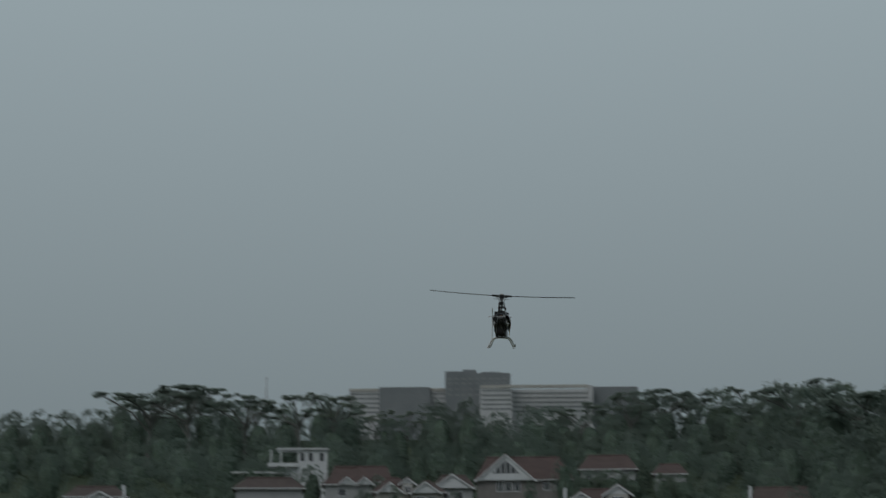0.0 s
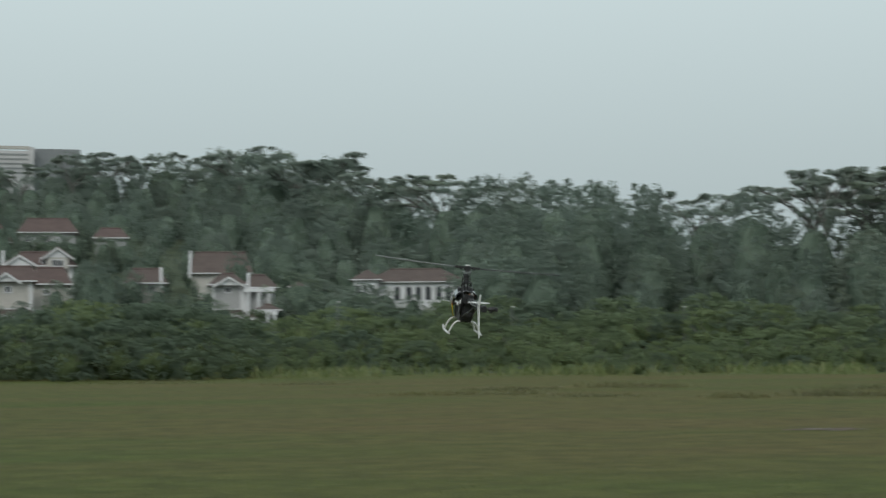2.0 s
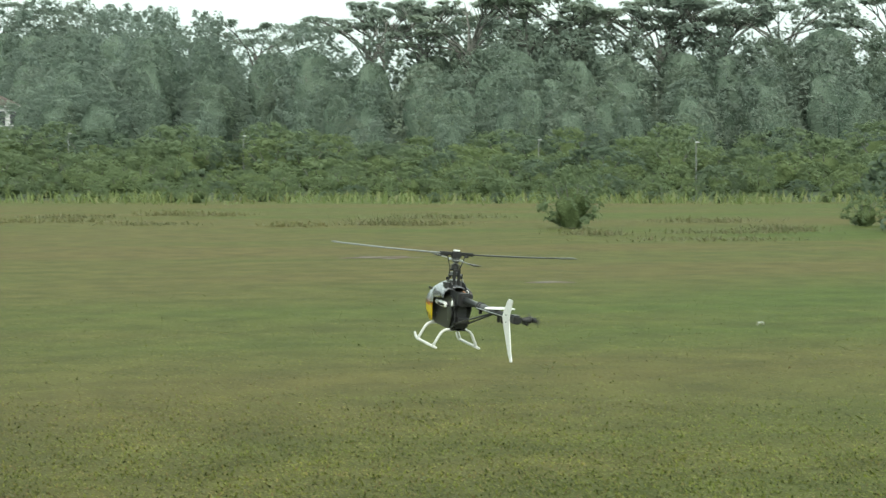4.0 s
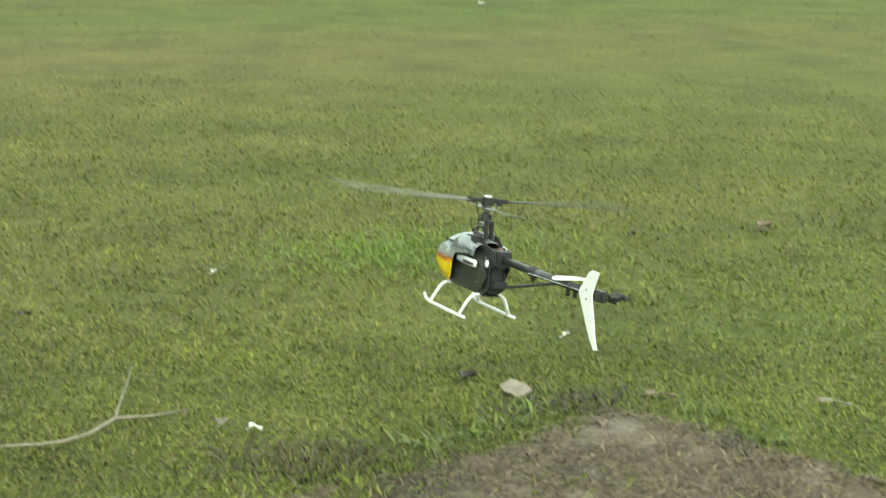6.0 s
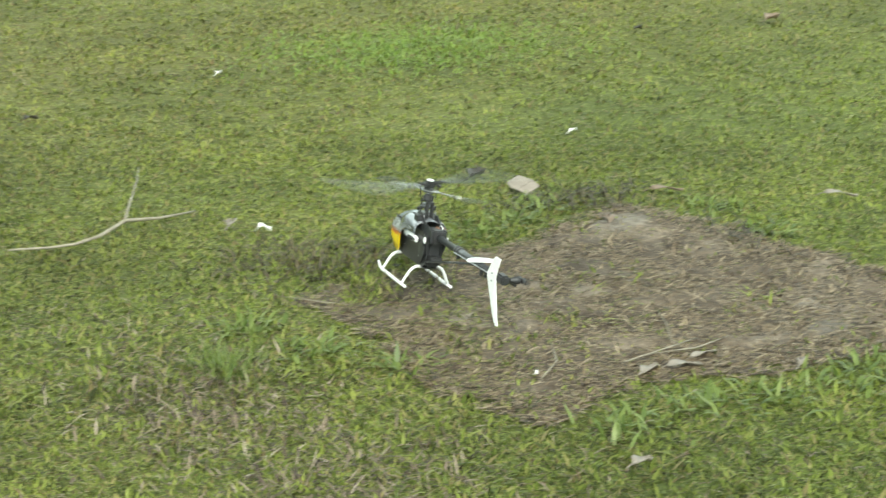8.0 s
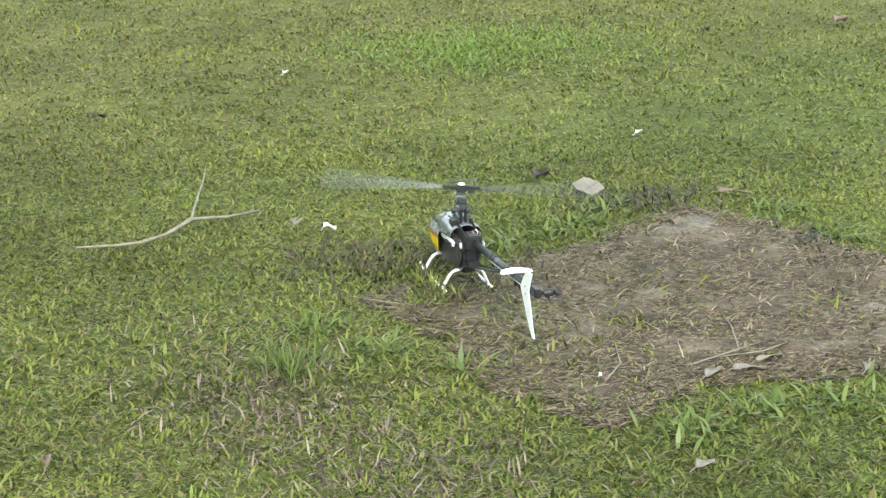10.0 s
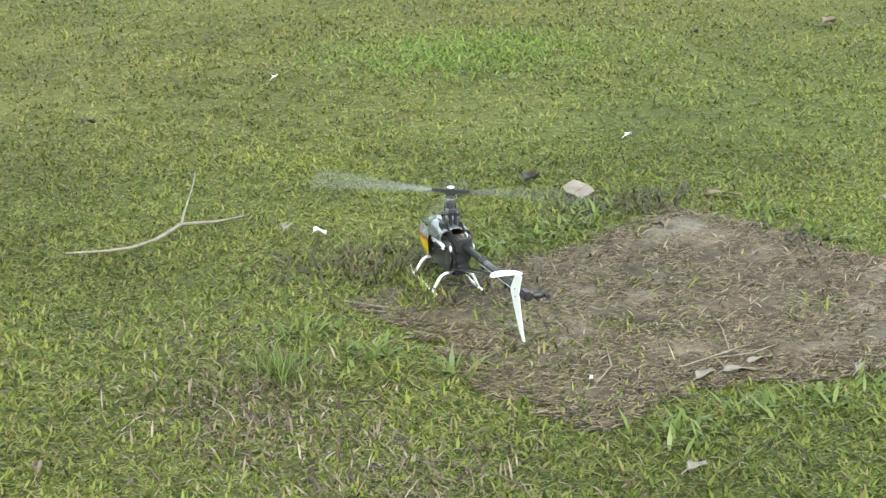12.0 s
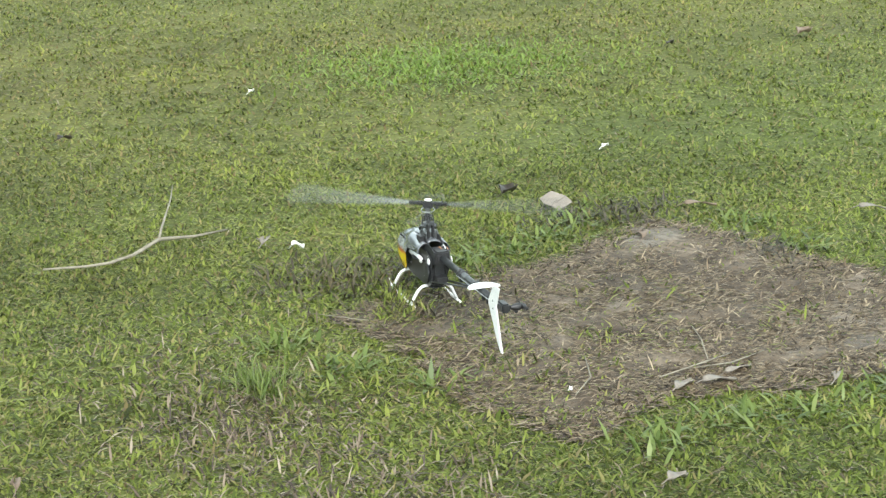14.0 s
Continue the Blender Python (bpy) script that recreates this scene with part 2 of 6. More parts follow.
M = dict(
    field=field_mat(), soil=soil_mat(), canopy=canopy_mat(),
    blade=leafy("grass_blade", [(0.0, (0.026, 0.030, 0.009)), (0.26, (0.092, 0.127, 0.021)), (0.50, (0.178, 0.222, 0.042)), (0.78, (0.260, 0.300, 0.078)), (0.90, (0.30, 0.262, 0.118)), (1.0, (0.14, 0.098, 0.055))], 0.5, 0.40, 0.22, True, 0.10),
    fresh=leafy("fresh_blade", [(0.0, (0.120, 0.200, 0.036)), (0.5, (0.190, 0.280, 0.058)), (1.0, (0.255, 0.345, 0.095))], 0.45, 0.4, 0.4),
    lush=leafy("lush_blade", [(0.0, (0.085, 0.130, 0.036)), (0.5, (0.150, 0.210, 0.060)), (1.0, (0.215, 0.270, 0.095))], 0.42, 0.4, 0.5),
    tussock=leafy("tussock_grass", [(0.0, (0.140, 0.155, 0.065)), (0.6, (0.17, 0.175, 0.078)), (1.0, (0.22, 0.18, 0.10))], 0.6, 0.45, 0.4, False, 0.4),
    tall=leafy("tall_grass_blade", [(0.0, (0.15, 0.20, 0.075)), (0.6, (0.19, 0.24, 0.095)), (1.0, (0.25, 0.26, 0.13))], 0.6, 0.45, 0.4, False, 0.3),
    straw=leafy("dry_straw", [(0.0, (0.028, 0.020, 0.014)), (0.30, (0.074, 0.052, 0.037)), (0.58, (0.172, 0.126, 0.088)), (0.85, (0.265, 0.210, 0.152)), (1.0, (0.36, 0.30, 0.225))], 0.6, 0.1),
    dark_blade=leafy("rotted_grass", [(0.0, (0.030, 0.026, 0.018)), (0.6, (0.060, 0.052, 0.034)), (1.0, (0.13, 0.11, 0.075))], 0.6, 0.1),
    # haze is put into the leaf colours: paler and greyer, most on the hillside
    leaf=leafy("hazed_forest_leaf", [(0.0, (0.196, 0.268, 0.204)), (0.5, (0.207, 0.281, 0.214)), (1.0, (0.219, 0.294, 0.223))], 0.9, 0.70, 0.05, False, 0.85, 0.88),
    hill_leaf_hazed=leafy("hazed_hillside_leaf", [(0.0, (0.240, 0.318, 0.258)), (0.5, (0.252, 0.332, 0.269)), (1.0, (0.266, 0.346, 0.280))], 0.9, 0.70, 0.05, False, 0.9, 0.88),
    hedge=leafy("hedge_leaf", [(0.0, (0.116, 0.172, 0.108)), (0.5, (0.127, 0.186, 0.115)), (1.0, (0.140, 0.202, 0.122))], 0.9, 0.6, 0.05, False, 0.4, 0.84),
    leaf_hazed=leafy("hazed_umbrella_tree_leaf", [(0.0, (0.188, 0.250, 0.190)), (0.5, (0.200, 0.264, 0.200)), (1.0, (0.212, 0.278, 0.210))], 0.9, 0.6, 0.05, False, 0.85, 0.90),
    leaf_bright=leafy("scrub_leaf", [(0.0, (0.172, 0.244, 0.112)), (0.5, (0.192, 0.266, 0.124)), (1.0, (0.216, 0.290, 0.138))], 0.9, 0.6, 0.05, False, 0.4, 0.84),
    # the shade inside the crowns is put into these darker core colours
    shrub_core=surf("inner_shrub_shade", (0.090, 0.122, 0.056), (0.125, 0.162, 0.078), 1.5, 0.95, bump=0.9, fine=9.0, dist=0.1, spec=0.05),
    crown_shade=surf("inner_crown_shade", (0.128, 0.174, 0.133), (0.168, 0.220, 0.172), 0.6, 0.95, bump=0.9, fine=3.0, dist=0.3, spec=0.05),
    floor=surf("woodland_floor", (0.070, 0.094, 0.058), (0.105, 0.132, 0.078), 0.12, 0.9, bump=0.8, fine=1.5, dist=0.4, spec=0.2),
    bark=surf("bark", (0.14, 0.142, 0.128), (0.21, 0.212, 0.195), 1.2, 0.85, bump=0.6, fine=9, dist=0.05),
    wood=surf("fallen_branch_bark", (0.19, 0.165, 0.125), (0.33, 0.30, 0.235), 18, 0.8, bump=0.5, fine=160, dist=0.002),
    deadleaf=surf("dead_leaf", (0.15, 0.105, 0.075), (0.26, 0.20, 0.15), 30, 0.7, fine=220, dist=0.001),
    greyleaf=surf("weathered_leaf", (0.19, 0.165, 0.14), (0.30, 0.265, 0.225), 30, 0.6, fine=220, dist=0.001),
    darkleaf=surf("rotted_leaf", (0.022, 0.018, 0.014), (0.055, 0.044, 0.033), 30, 0.6, fine=220, dist=0.001),
    card=surf("damp_cardboard", (0.20, 0.172, 0.145), (0.29, 0.25, 0.21), 25, 0.8, fine=180, dist=0.001),
    white_petal=surf("white_scrap", (0.75, 0.73, 0.70), (0.85, 0.84, 0.82), 40, 0.5, fine=220, dist=0.001),
    white_plastic=surf("white_plastic", (0.78, 0.78, 0.78), (0.84, 0.84, 0.83), 20, 0.35, bump=0.05, fine=200, dist=0.0005),
    black_plastic=surf("black_plastic", (0.018, 0.018, 0.020), (0.035, 0.035, 0.037), 30, 0.45, bump=0.1, fine=300, dist=0.0005),
    side_black=surf("satin_black_panel", (0.022, 0.022, 0.024), (0.034, 0.034, 0.036), 20, 0.32, bump=0.05, fine=120, dist=0.0005),
    carbon=surf("carbon_fibre", (0.022, 0.023, 0.025), (0.05, 0.052, 0.055), 90, 0.3, bump=0.1, fine=500, dist=0.0003),
    steel=surf("steel", (0.42, 0.43, 0.45), (0.55, 0.56, 0.58), 40, 0.3, 0.9, bump=0.03, fine=300, dist=0.0003),
    grey_metal=surf("grey_anodised_metal", (0.10, 0.105, 0.11), (0.17, 0.175, 0.18), 40, 0.4, 0.6, bump=0.03, fine=300, dist=0.0003),
    # blade colour with the sky's reflection mixed in
    skylit_blade=surf("skylit_rotor_blade", (0.17, 0.18, 0.18), (0.23, 0.24, 0.24), 12, 0.4, bump=0.05, fine=120, dist=0.0005),
    copper=surf("motor_wire", (0.45, 0.17, 0.08), (0.60, 0.32, 0.18), 60, 0.45, bump=0.1, fine=300, dist=0.0005),
    cream=surf("cream_render", (0.48, 0.465, 0.43), (0.58, 0.56, 0.52), 0.5, 0.85, bump=0.15, fine=5, dist=0.02),
    taupe=surf("taupe_render", (0.21, 0.195, 0.185), (0.28, 0.262, 0.25), 0.5, 0.85, bump=0.15, fine=5, dist=0.02),
    greywall=surf("grey_render", (0.38, 0.385, 0.385), (0.46, 0.465, 0.465), 0.5, 0.85, bump=0.15, fine=5, dist=0.02),
    white_paint=surf("white_wall_paint", (0.66, 0.67, 0.68), (0.78, 0.79, 0.80), 0.6, 0.7, bump=0.1, fine=6, dist=0.02),
    roof_red=surf("clay_roof_tile", (0.118, 0.085, 0.079), (0.165, 0.117, 0.107), 0.7, 0.8, bump=0.5, fine=6, dist=0.06),
    roof_brown=surf("brown_roof_tile", (0.11, 0.085, 0.078), (0.16, 0.125, 0.112), 0.7, 0.8, bump=0.5, fine=6, dist=0.06),
    concrete=surf("weathered_concrete", (0.56, 0.56, 0.565), (0.64, 0.64, 0.645), 0.15, 0.85, bump=0.1, fine=2, dist=0.03),
    concrete_dark=surf("dark_cladding", (0.21, 0.225, 0.235), (0.27, 0.285, 0.295), 0.15, 0.7, bump=0.1, fine=2, dist=0.03),
    glass=surf("dark_window_glass", (0.045, 0.05, 0.055), (0.08, 0.09, 0.095), 0.8, 0.3, bump=0.0, fine=8, spec=0.25),
    # distance haze is put into this lighter glass colour of the far blocks
    hazed_glass=surf("hazed_window_band", (0.26, 0.275, 0.275), (0.34, 0.355, 0.355), 0.3, 0.35, bump=0.0, fine=3, spec=0.4),
    lamp_head=surf("lamp_head_paint", (0.62, 0.63, 0.62), (0.72, 0.73, 0.72), 3, 0.4, bump=0.05, fine=30),
    post=surf("painted_post", (0.20, 0.21, 0.21), (0.28, 0.29, 0.29), 2, 0.5, bump=0.05, fine=30),
)


# ---------- mesh helpers ----------
def part(name, bm, material, parent=None, label="", smooth=False):
    """Links a bmesh as one mesh object under a thing or a part."""
    me = bpy.data.meshes.new(name)
    bm.to_mesh(me)
    bm.free()
    for mt in (material if isinstance(material, (list, tuple)) else [material]):
        me.materials.append(mt)
    if smooth:
        me.polygons.foreach_set("use_smooth", [True] * len(me.polygons))
    ob = new(name, me)
    ob.parent = parent
    return tagged(ob, label)


def raw(name, verts, faces, material, parent=None, label="", smooth=False):
    me = bpy.data.meshes.new(name)
    me.from_pydata(verts, [], faces)
    me.materials.append(material)
    if smooth:
        me.polygons.foreach_set("use_smooth", [True] * len(me.polygons))
    ob = new(name, me)
    ob.parent = parent
    return tagged(ob, label)


def quads(name, verts, nper, material, parent=None, label=""):
    """Many separate faces of nper corners each, from an array of corners."""
    n = len(verts)
    me = bpy.data.meshes.new(name)
    me.vertices.add(n)
    me.vertices.foreach_set("co", np.asarray(verts, dtype=np.float32).ravel())
    me.loops.add(n)
    me.loops.foreach_set("vertex_index", np.arange(n, dtype=np.int32))
    me.polygons.add(n // nper)
    me.polygons.foreach_set("loop_start", np.arange(0, n, nper, dtype=np.int32))
    me.materials.append(material)
    me.update(calc_edges=True)
    ob = new(name, me)
    ob.parent = parent
    return tagged(ob, label)


def box(bm, x0, x1, y0, y1, z0, z1, bevel=0.0):
    r = bmesh.ops.create_cube(bm, size=1.0)
    vs = r["verts"]
    for v in vs:
        v.co = Vector(((x0 + x1) / 2 + v.co.x * (x1 - x0), (y0 + y1) / 2 + v.co.y * (y1 - y0), (z0 + z1) / 2 + v.co.z * (z1 - z0)))
    if bevel:
        bmesh.ops.bevel(bm, geom=list({e for v in vs for e in v.link_edges}), offset=bevel, segments=2, affect="EDGES")
    return bm


def tube(bm, pts, radii, n=8, flat=1.0, cap=True):
    """A tube through the points; radii one number or one a point; flat: its height over its width."""
    pts = [Vector(p) for p in pts]
    rad = radii if isinstance(radii, (list, tuple)) else [radii] * len(pts)
    rings = []
    side = None
    for i, p in enumerate(pts):
        d = (pts[min(i + 1, len(pts) - 1)] - pts[max(i - 1, 0)]).normalized()
        if side is None:
            side = d.cross(Vector((0, 0, 1)))
            if side.length < 1e-3:
                side = Vector((1, 0, 0))
        side = (side - d * side.dot(d)).normalized()
        up = side.cross(d).normalized()
        rings.append([bm.verts.new(p + side * (rad[i] * math.cos(a)) + up * (rad[i] * flat * math.sin(a)))
                      for a in [2 * math.pi * k / n for k in range(n)]])
    for a, b in zip(rings, rings[1:]):
        for k in range(n):
            bm.faces.new((a[k], a[(k + 1) % n], b[(k + 1) % n], b[k]))
    if cap:
        bm.faces.new(rings[0][::-1])
        bm.faces.new(rings[-1])
    return bm


def turned(bm, profile, centre=(0, 0, 0), n=24, axis="z"):
    """A body of revolution: profile of (radius, height)."""
    c = Vector(centre)
    rings = []
    for r, h in profile:
        ring = []
        for k in range(n):
            a = 2 * math.pi * k / n
            p = (r * math.cos(a), r * math.sin(a), h)
            p = p if axis == "z" else (p[0], h, p[1]) if axis == "y" else (h, p[0], p[1])
            ring.append(bm.verts.new(c + Vector(p)))
        rings.append(ring)
    for a, b in zip(rings, rings[1:]):
        for k in range(n):
            bm.faces.new((a[k], a[(k + 1) % n], b[(k + 1) % n], b[k]))
    bm.faces.new(rings[0][::-1])
    bm.faces.new(rings[-1])
    bmesh.ops.recalc_face_normals(bm, faces=bm.faces)
    return bm


def plate(bm, outline, y0, y1):
    """A flat plate of outline (x, z), from y0 to y1."""
    a = [bm.verts.new((x, y0, z)) for x, z in outline]
    b = [bm.verts.new((x, y1, z)) for x, z in outline]
    bm.faces.new(a)
    bm.faces.new(b[::-1])
    for i in range(len(a)):
        j = (i + 1) % len(a)
        bm.faces.new((a[j], a[i], b[i], b[j]))
    bmesh.ops.recalc_face_normals(bm, faces=bm.faces)
    return bm


def empty(name, m, label, category, group="", kind=""):
    ob = new(name)
    ob.matrix_world = m
    return tagged(ob, label, category, group, kind)


B = bmesh.new


# ---------- ground ----------
def smooth(a, b, x):
    t = min(max((x - a) / (b - a), 0.0), 1.0)
    return t * t * (3 - 2 * t)


RISE_R = (0, 118, 140, 215, 240, 300, 330, 400, 500, 600, 700, 900, 4500)
RISE_Z = (0, 0, 0.3, 4.4, 6.8, 13.5, 16.5, 22, 31, 44, 57, 62, 62)


def terrain(x, y):
    """Height of the land: a level field, then rising ground that is steeper under the houses."""
    r = math.hypot(x, y)
    if r < 115:
        return 0.0
    az = math.degrees(math.atan2(x, y))
    k = 1 - 0.45 * smooth(-3, 3, az) if az > -90 else 1.0
    if az > 90:
        k = 0.55 + 0.45 * smooth(120, 170, az)
    z = float(np.interp(r, RISE_R, RISE_Z)) * k
    return z + 0.5 * min(1, (r - 115) / 60) * noise.noise((x * 0.03, y * 0.03, 0))


def at(az, r, up=0.0):
    x, y = r * math.sin(radians(az)), r * math.cos(radians(az))
    return Vector((x, y, terrain(x, y) + up))


def build_ground():
    radii = [0.0] + list(np.geomspace(0.5, 110, 26)) + list(np.linspace(118, 420, 40)) + list(np.geomspace(440, 4500, 22))
    n = 240
    verts, faces = [(0, 0, 0)], []
    for r in radii[1:]:
        for k in range(n):
            a = 2 * math.pi * k / n
            x, y = r * math.sin(a), r * math.cos(a)
            verts.append((x, y, terrain(x, y)))
    for k in range(n):
        faces.append((0, 1 + (k + 1) % n, 1 + k))
    for i in range(len(radii) - 2):
        a, b = 1 + i * n, 1 + (i + 1) * n
        for k in range(n):
            faces.append((a + k, a + (k + 1) % n, b + (k + 1) % n, b + k))
    g = raw("ground", verts, faces, M["field"], smooth=True)
    g.data.materials.append(M["floor"])
    first = next(i for i, r in enumerate(radii) if r > 117)
    g.data.polygons.foreach_set("material_index", [1 if i >= n * first else 0 for i in range(len(faces))])
    tagged(g, "level mown field rising to wooded hills", "ground", kind="structure")


build_ground()


# ---------- helicopter ----------
def build_helicopter():
    h = empty("helicopter", pose(1.98, 4.16, 0), "radio-controlled model helicopter with yellow and silver canopy and white skids", "model helicopter")
    # skids: two runners and two bowed struts each side
    for s, side in ((1, "near"), (-1, "far")):
        part("skid_runner", tube(B(), [(-0.066, 0.062 * s, 0.015), (0.0, 0.062 * s, 0.014), (0.122, 0.062 * s, 0.014), (0.142, 0.062 * s, 0.018), (0.155, 0.062 * s, 0.028)],
                                 [0.0035, 0.0042, 0.0042, 0.004, 0.0032], 8), M["white_plastic"], h, "white plastic skid runner", True)
        for x in (0.112, -0.042):
            pts = [(x + 0.006, 0.062 * s, 0.016), (x + 0.003, 0.055 * s, 0.031), (x, 0.046 * s, 0.049), (x, 0.039 * s, 0.057), (x, 0.030 * s, 0.062), (x, 0.0, 0.064)]
            part("skid_strut", tube(B(), pts, [0.005, 0.0045, 0.0048, 0.005, 0.005, 0.005], 8, 0.8), M["white_plastic"], h, "white bowed skid strut", True)
    # chassis
    outline = [(-0.082, 0.078), (-0.055, 0.065), (0.105, 0.065), (0.150, 0.084), (0.150, 0.118), (0.060, 0.130), (0.045, 0.185), (-0.030, 0.192), (-0.060, 0.176), (-0.105, 0.168), (-0.108, 0.138), (-0.080, 0.128)]
    for s in (1, -1):
        part("side_plate", plate(B(), outline, 0.018 * s, 0.0205 * s), M["carbon"], h, "black carbon side plate")
    part("bottom_plate", box(B(), -0.070, 0.128, -0.019, 0.019, 0.0625, 0.0655, 0.0008), M["carbon"], h)
    part("battery", box(B(), 0.055, 0.150, -0.016, 0.016, 0.072, 0.112, 0.003), M["black_plastic"], h)
    part("motor", turned(B(), [(0.010, 0.085), (0.0145, 0.088), (0.0145, 0.118), (0.010, 0.122)], (0.028, 0, 0)), M["grey_metal"], h, smooth=False)
    part("main_gear", turned(B(), [(0.030, 0.126), (0.044, 0.127), (0.045, 0.131), (0.030, 0.133)], (-0.005, 0, 0), 40), M["black_plastic"], h, "black toothed main gear")
    part("boom_block", box(B(), -0.112, -0.060, -0.017, 0.017, 0.134, 0.170, 0.003), M["black_plastic"], h)
    for s in (1, -1):
        b = turned(B(), [(0.0, 0.0), (0.0085, 0.0), (0.0085, 0.002), (0.006, 0.003)], (-0.086, 0.0285 if s > 0 else -0.0315, 0.140), 20, "y")
        part("clamp_cap", b, M["white_plastic"], h, "white round clamp cap")
        b = turned(B(), [(0.004, -0.0295), (0.0068, -0.026), (0.0075, 0.0), (0.006, 0.0295)], (0, 0, 0), 16, "x")
        for v in b.verts:
            v.co = Vector((v.co.x * 1.6, v.co.y * 0.7, v.co.z * 1.25)) + Vector((0.010, 0.031 * s, 0.130))
        part("side_pod", b, M["white_plastic"], h, "white tapered side pod", True)
    for x0, y0, z0 in ((-0.062, 0.008, 0.100), (-0.062, -0.030, 0.100), (-0.030, 0.0205, 0.165), (0.02, -0.034, 0.160), (0.02, 0.021, 0.150)):
        part("servo", box(B(), x0, x0 + 0.027, y0, y0 + 0.013, z0, z0 + 0.026, 0.001), M["black_plastic"], h, "small black servo")
    for k, (y, dz) in enumerate(((-0.004, 0.0), (-0.012, 0.003), (-0.018, -0.002))):
        part("wire", tube(B(), [(-0.060, y, 0.166), (-0.074, y * 1.2, 0.173 + dz), (-0.086, y * 1.3, 0.170 + dz), (-0.092, y, 0.163)], 0.0014, 6),
             M["white_plastic"] if k == 1 else M["copper"], h, "loose motor wire", True)
    part("tail_gear", turned(B(), [(0.0, 0.0), (0.020, 0.001), (0.021, 0.004), (0.0, 0.005)], (-0.066, 0.0262, 0.112), 28, "y"), M["carbon"], h)
    for x, z in ((0.070, 0.095), (-0.040, 0.090), (-0.070, 0.150), (0.030, 0.150), (0.082, 0.120)):
        part("screw", turned(B(), [(0.0, 0.0254), (0.0018, 0.0255), (0.0018, 0.0265), (0.0, 0.0268)], (x, 0, z), 8, "y"), M["steel"], h)
    part("rear_block", box(B(), -0.082, -0.030, -0.0165, 0.0165, 0.070, 0.134, 0.004), M["black_plastic"], h)
    part("receiver", box(B(), -0.108, -0.072, -0.015, 0.015, 0.086, 0.102, 0.002), M["black_plastic"], h)
    # mast, swashplate, guide and push rods
    part("mast", turned(B(), [(0.0036, 0.12), (0.0036, 0.262)], n=12), M["steel"], h, "steel rotor mast", True)
    part("bearing_block", box(B(), -0.022, 0.022, -0.017, 0.017, 0.180, 0.196, 0.002), M["grey_metal"], h)
    b = B()
    for x in (-0.024, -0.034):
        box(b, x - 0.0022, x + 0.0022, -0.0045, -0.0005, 0.186, 0.226)
        box(b, x - 0.0022, x + 0.0022, 0.0085, 0.0125, 0.186, 0.226)
    box(b, -0.036, -0.022, -0.0045, 0.0125, 0.222, 0.227)
    part("swash_guide", b, M["black_plastic"], h)
    for y in (-0.016, 0.016):
        part("mast_post", tube(B(), [(0.004, y, 0.190), (0.004, y * 0.9, 0.236)], 0.0016, 6), M["black_plastic"], h)
    part("mast_brace", box(B(), 0.001, 0.007, -0.016, 0.016, 0.222, 0.226, 0.001), M["black_plastic"], h)
    part("canopy_stud", turned(B(), [(0.0, 0.0), (0.004, 0.001), (0.005, 0.008), (0.0, 0.011)], (0.028, 0.012, 0.192), 12), M["black_plastic"], h)
    b = turned(B(), [(0.008, 0.206), (0.019, 0.207), (0.020, 0.211), (0.014, 0.213), (0.013, 0.218), (0.006, 0.219)], n=24)
    part("swashplate", b, M["grey_metal"], h)
    for a in (30, 150, 270):
        ca, sa = math.cos(radians(a)), math.sin(radians(a))
        part("push_rod", tube(B(), [(0.019 * ca, 0.019 * sa, 0.210), (0.026 * ca, 0.026 * sa, 0.185), (0.024 * ca, 0.022 * sa, 0.165)], 0.0013, 6), M["steel"], h)
        part("ball_link", box(B(), 0.019 * ca - 0.003, 0.019 * ca + 0.003, 0.019 * sa - 0.003, 0.019 * sa + 0.003, 0.199, 0.213, 0.001), M["black_plastic"], h)
    # canopy: an open-backed shell, cut away low at the sides
    b = B()
    nx, na = 30, 28
    rings = []
    for i in range(nx + 1):
        u = i / nx
        x = 0.226 - 0.268 * u
        top = 0.119 + 0.071 * math.sin(math.pi / 2 * min(1, (u / 0.74))) ** 0.9 - 0.010 * max(0, (u - 0.74) / 0.26) ** 2
        low = 0.117 - 0.049 * min(1, u / 0.46) ** 0.8
        cut = smooth(0.48, 0.66, u)
        low = low * (1 - cut) + (0.139 + 0.010 * smooth(0.5, 1.0, u)) * cut
        wide = 0.043 * math.sin(math.pi / 2 * min(1, u / 0.42)) ** 0.65
        ring = []
        for k in range(na + 1):
            a = math.pi * k / na
            # the arc over the top, from one lower rim to the other
            cy = math.cos(a)
            y = wide * (abs(cy) ** 0.85) * (1 if cy >= 0 else -1)
            z = low + (top - low) * math.sin(a) ** 0.75
            # a shallow valley each side of the raised brow
            z -= 0.0045 * smooth(0.35, 0.6, u) * math.exp(-((abs(y) - 0.019) / 0.005) ** 2)
            y *= 1 - 0.26 * (0.125 - z) / 0.06 if z < 0.125 else 1
            ring.append(b.verts.new((x, y, z)))
        rings.append(ring)
    for p, q in zip(rings, rings[1:]):
        for k in range(na):
            b.faces.new((p[k], q[k], q[k + 1], p[k + 1]))
    bmesh.ops.remove_doubles(b, verts=b.verts, dist=0.0004)
    bmesh.ops.recalc_face_normals(b, faces=b.faces)
    c = part("canopy", b, [M["canopy"], M["black_plastic"]], h, "glossy canopy, yellow chin and silver top with orange flames", True)
    sd = c.modifiers.new("thick", "SOLIDIFY")
    sd.thickness, sd.offset, sd.material_offset = 0.0014, -1, 1
